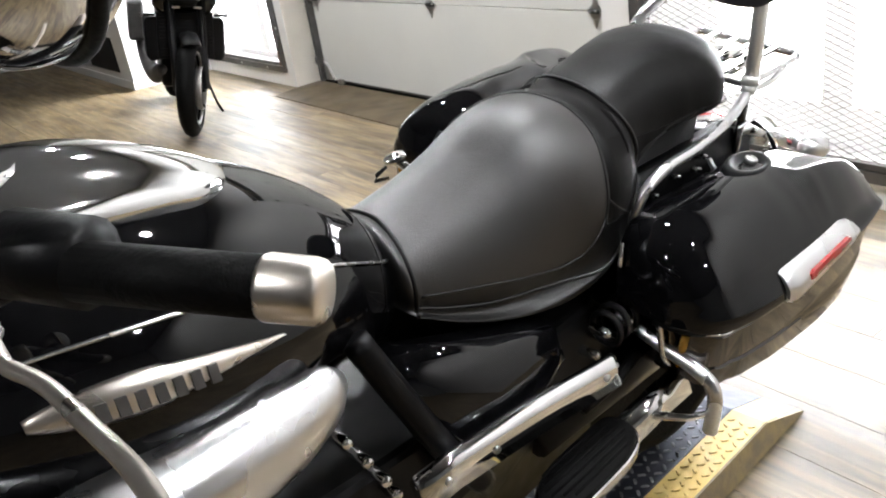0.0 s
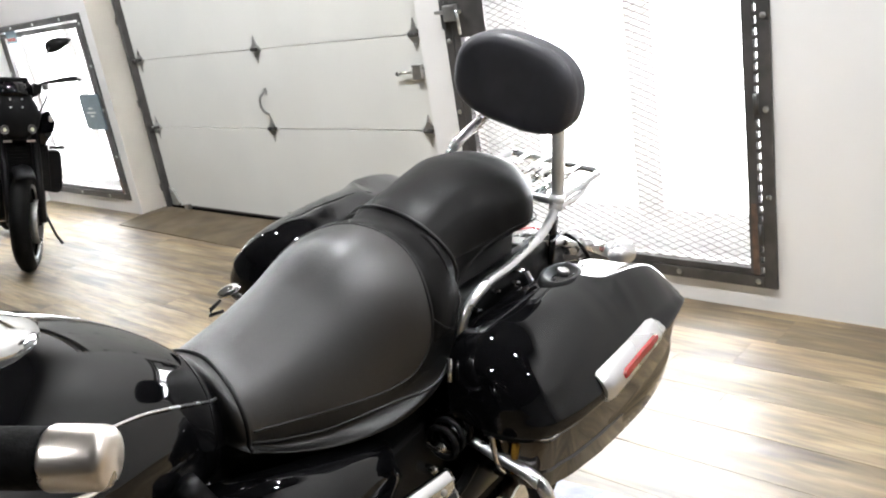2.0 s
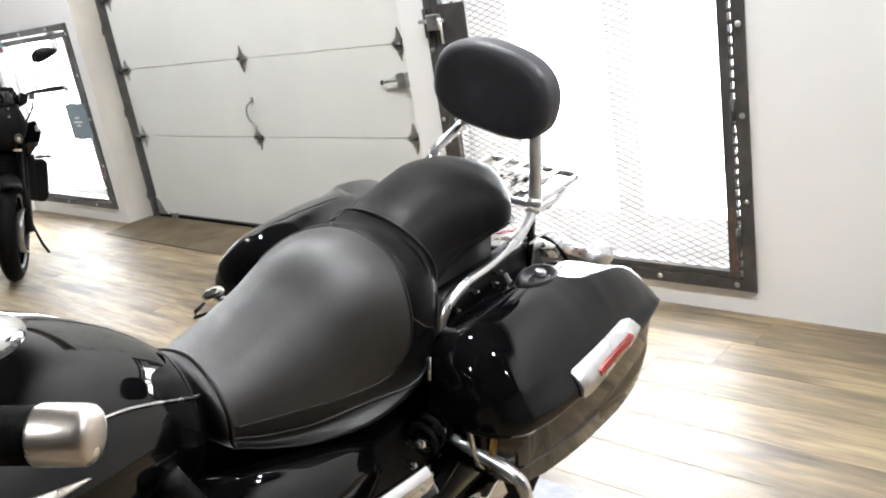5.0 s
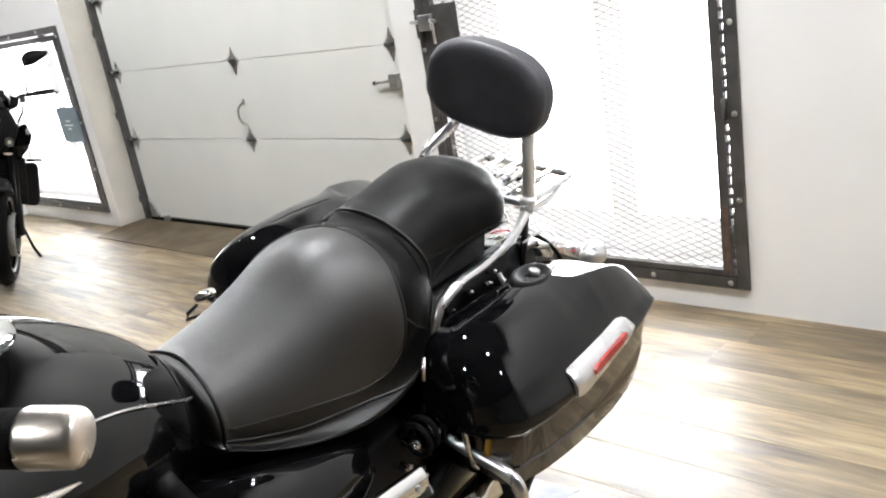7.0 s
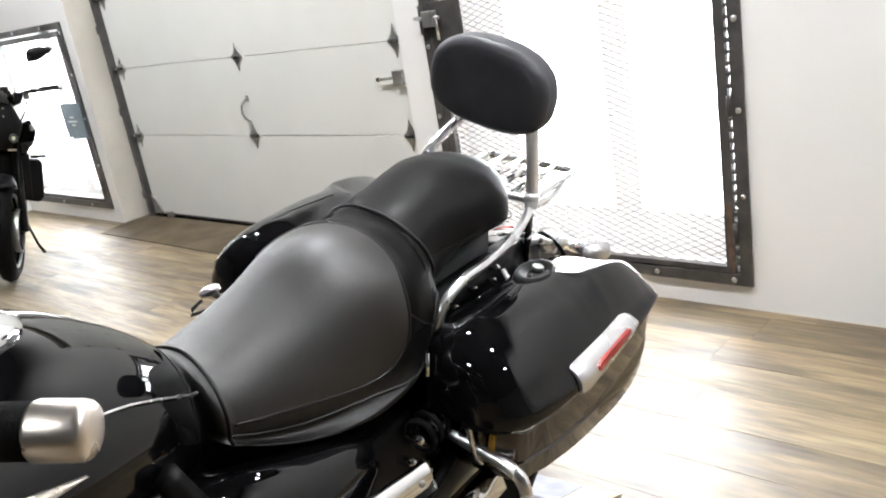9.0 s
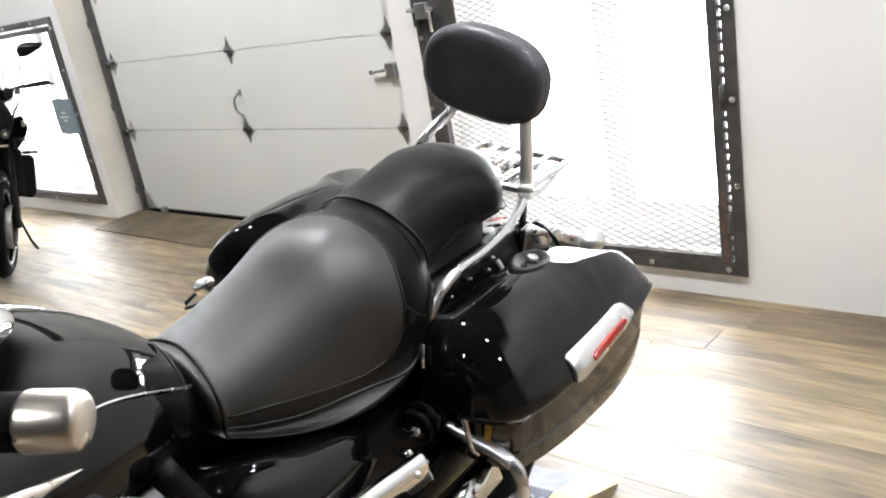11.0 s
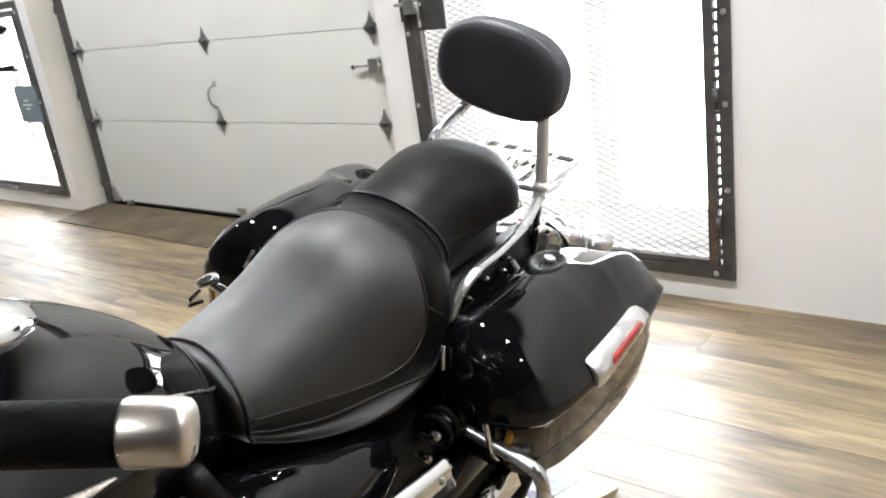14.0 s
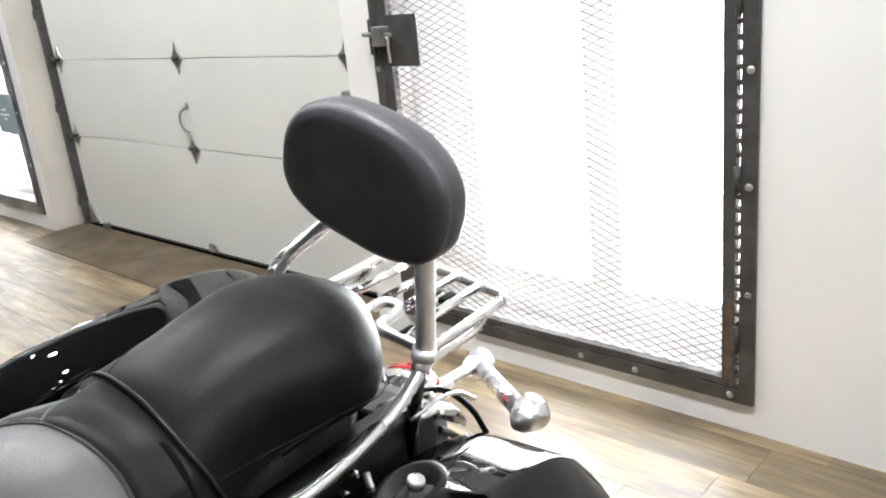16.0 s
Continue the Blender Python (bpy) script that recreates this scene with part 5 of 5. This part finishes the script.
    for s in (-1, 1):
        # angular cheek panels, hoses and the upper cowl wings
        part("cheek_panel", loft([[(s * x, y, z) for x, z in ((0.13, 0.79), (0.215, 0.80), (0.235, 0.86), (0.20, 0.93), (0.14, 0.91))] for y in (0.16, 0.20, 0.34)]), PAINT, top, "gloss black cheek panel", smooth=False, bevel=0.008)
        # steel strip laid on for the grey highlight of the cheek
        part("cheek_glint", box(s * 0.205 - 0.012, s * 0.205 + 0.012, 0.150, 0.162, 0.865, 0.90), STEEL, top, "grey strip standing for a cheek panel highlight", smooth=False, bevel=0.004)
        part("cowl_wing", loft([[(s * x, y, z) for x, z in ((0.10, 1.0), (0.16, 1.03), (0.17, 1.08), (0.12, 1.09))] for y in (0.15, 0.18, 0.26)]), SATIN, top, "black cowl wing", smooth=False, bevel=0.006)
        part("brake_hose", tube([(s * 0.20, 0.27, 1.03), (s * 0.19, 0.18, 1.0), (s * 0.13, 0.14, 0.90), (s * 0.115, 0.13, 0.70), (s * 0.11, 0.10, 0.45)], 0.006, 8, smooth=28), RUBBER, top, "black brake hose")
        part("reservoir", disc_stack([(0, 0.02), (0.03, 0.02), (0.033, 0.016), (0.033, 0.001)], pose(s * 0.20, 0.25, 1.045), 14), DARKST, top, "dark fluid reservoir")
        part("crash_bobbin", tube([(s * 0.17, 0.52, 0.48), (s * 0.27, 0.52, 0.48)], [0.018, 0.022], 12), RUBBER, top)
        part("header_pipe", tube([(s * 0.06, 0.34, 0.46), (s * 0.065, 0.30, 0.36), (s * 0.06, 0.36, 0.26), (s * 0.05, 0.5, 0.21)], 0.019, 10, smooth=18), DARKST, top, "dark exhaust header")
    for x in (-0.035, 0.035):
        for z in (0.955, 1.0):
            part("cowl_screw", ball((x, 0.088, z), 0.006, sy=0.5, seg=8), STEEL, top)
    part("radiator", box(-0.19, 0.19, 0.27, 0.31, 0.44, 0.72), DARK, top, "black radiator", smooth=False, bevel=0.006)
    for k in range(12):
        part("radiator_fin", box(-0.18, 0.18, 0.264, 0.2705, 0.455 + 0.021 * k, 0.461 + 0.021 * k), SATIN, top, smooth=False)
    screen = [[(x * k, 0.10 + 0.06 * f + q, 1.02 + 0.075 * f) for x, q in ((-0.12, 0.05), (-0.06, 0.0), (0, -0.015), (0.06, 0.0), (0.12, 0.05), (0.06, 0.012), (0, 0.0), (-0.06, 0.012))] for f, k in ((0, 1.0), (0.5, 0.97), (1, 0.8))]
    part("fly_screen", loft(screen), PAINT, top, "small dark fly screen")
    part("dash", box(-0.09, 0.09, 0.20, 0.24, 1.02, 1.12), DARK, top, smooth=False, bevel=0.008)
    bar = part("handlebar", tube([(-0.42, 0.34, 1.03), (-0.30, 0.30, 1.035), (-0.16, 0.28, 1.03), (-0.06, 0.26, 1.0), (0.06, 0.26, 1.0), (0.16, 0.28, 1.03), (0.30, 0.30, 1.035), (0.42, 0.34, 1.03)], 0.011, 12, smooth=40), DARK, top, "black handlebar")
    bar.matrix_local = pose(0.04, 0.28, 1.055, 0, -9.0) @ Matrix.Diagonal((0.88, 1, 1, 1)) @ pose(0, -0.28, -1.03)
    for s in (-1, 1):
        part("grip", tube([(s * 0.29, 0.30, 1.035), (s * 0.43, 0.343, 1.03)], 0.0165, 12), RUBBER, bar)
        part("hand_lever", tube([(s * 0.22, 0.25, 1.03), (s * 0.33, 0.25, 1.03), (s * 0.45, 0.29, 1.02)], 0.007, 8), DARK, bar)
        part("mirror_stem", tube([(s * 0.23, 0.28, 1.04), (s * 0.235, 0.26, 1.14), (s * 0.25, 0.27, 1.20), (s * 0.27, 0.29, 1.232)], 0.006, 8, smooth=16), DARK, bar)
        rings = [[(s * (0.345 + 0.098 * k * math.cos(b)), 0.30 + d, 1.245 + (0.038 - 0.018 * math.cos(b)) * k * math.sin(b) + 0.012 * k * math.cos(b)) for b in (2 * math.pi * i / 20 for i in range(20))] for d, k in ((0.03, 1.0), (0.02, 1.02), (0.0, 0.95), (-0.018, 0.6), (-0.022, 0.2))]
        part("mirror", loft(rings), SATIN, bar, "black mirror")
    part("fuel_tank", loft([[(x * w, y, z) for x, z in ((0, zt), (0.7, zt - 0.03), (1, zt - 0.12), (0.8, 0.74), (-0.8, 0.74), (-1, zt - 0.12), (-0.7, zt - 0.03))] for y, zt, w in ((0.34, 0.96, 0.13), (0.45, 1.02, 0.17), (0.6, 1.0, 0.17), (0.8, 0.88, 0.12))]), PAINT, top, "gloss black fuel tank")
    part("engine", box(-0.17, 0.17, 0.42, 0.92, 0.24, 0.74), DARK, top, "black engine block", smooth=False, bevel=0.03)
    part("seat", loft([[(x * w, y, z) for x, z in ((0, zt), (1, zt - 0.03), (0.9, zt - 0.1), (-0.9, zt - 0.1), (-1, zt - 0.03))] for y, zt, w in ((0.78, 0.86, 0.10), (0.95, 0.84, 0.14), (1.15, 0.88, 0.13), (1.45, 0.95, 0.09))]), LEATHER2, top, "black seat")
    part("exhaust", tube([(-0.16, 0.40, 0.36), (-0.20, 0.7, 0.28), (-0.24, 1.0, 0.34), (-0.27, 1.3, 0.55)], [0.03, 0.035, 0.05, 0.055], 16, smooth=24), DARKST, top, "dark steel exhaust")
    part("pannier_case", box(-0.36, -0.24, 1.0, 1.3, 0.46, 0.72), DARKST, top, "grey side case", smooth=False, bevel=0.02)
    part("swing_arm", tube([(-0.12, 0.85, 0.40), (-0.12, 1.42, 0.305)], 0.028, 10), DARK, top)
    part("side_stand", tube([(0.16, 0.62, 0.28), (0.24, 0.60, 0.10), (0.30, 0.58, 0.014)], 0.010, 8), DARK, top, "side stand")
    return top


parked_motorcycle()


# ------------------------------------------------------------------ ceiling spot lamps
def spot_lamp():
    top = empty("ceiling_lamp", pose(0, 0, 0), "bright round recessed ceiling spot lamp", "ceiling lamp", "ceiling lamps")
    part("lamp_rim", disc_stack([(-0.001, 0.072), (-0.02, 0.074), (-0.026, 0.081), (-0.02, 0.089), (-0.001, 0.090)], pose(0, 0, 0), 24), STEEL, top)
    part("lamp_lens", disc_stack([(-0.003, 0.070), (-0.016, 0.066), (-0.018, 0.060), (-0.0185, 0.001)], pose(0, 0, 0), 24), BULB, top, "glowing lens")
    return top


first = spot_lamp()
spots = [(1.85, -2.2), (1.85, -0.4), (1.85, 1.5), (1.85, 3.4), (1.85, 5.3), (-1.7, 0.6)]
first.matrix_world = pose(spots[0][0], spots[0][1], CEIL)
for x, y in spots[1:]:
    copy_thing(first, pose(x, y, CEIL))


# ------------------------------------------------------------------ floor planks
def floor_planks():
    wide, long, gap = 0.18, 1.22, 0.0006
    me = bpy.data.meshes.new("plank")
    bm = box(-wide / 2 + gap, wide / 2 - gap, -long / 2 + gap, long / 2 - gap, -0.004, 0.0)
    bm.to_mesh(me)
    bm.free()
    me.materials.append(PLANK)
    rest = bmesh.new()
    rng = random.Random(5)
    n = 0
    for i in range(50):
        x = DOOR_X - 0.06 - wide * (i + 0.5)
        if x < -6.1:
            break
        off = rng.uniform(0, long)
        for j in range(14):
            y = -5.4 + off + long * j
            if not -5.9 < y < 10.3:
                continue
            if x > -0.6 and -1.4 < y < 8.6 and n < 290:
                ob = new("plank", me)
                ob.parent = floor
                ob.location = (x, y, 0)
                n += 1
            else:
                box(x - wide / 2 + gap, x + wide / 2 - gap, y - long / 2 + gap, y + long / 2 - gap, -0.004, 0.0, rest)
    tagged(part("far_planks", rest, PLANK, floor, smooth=False), kind="stuff")


floor_planks()
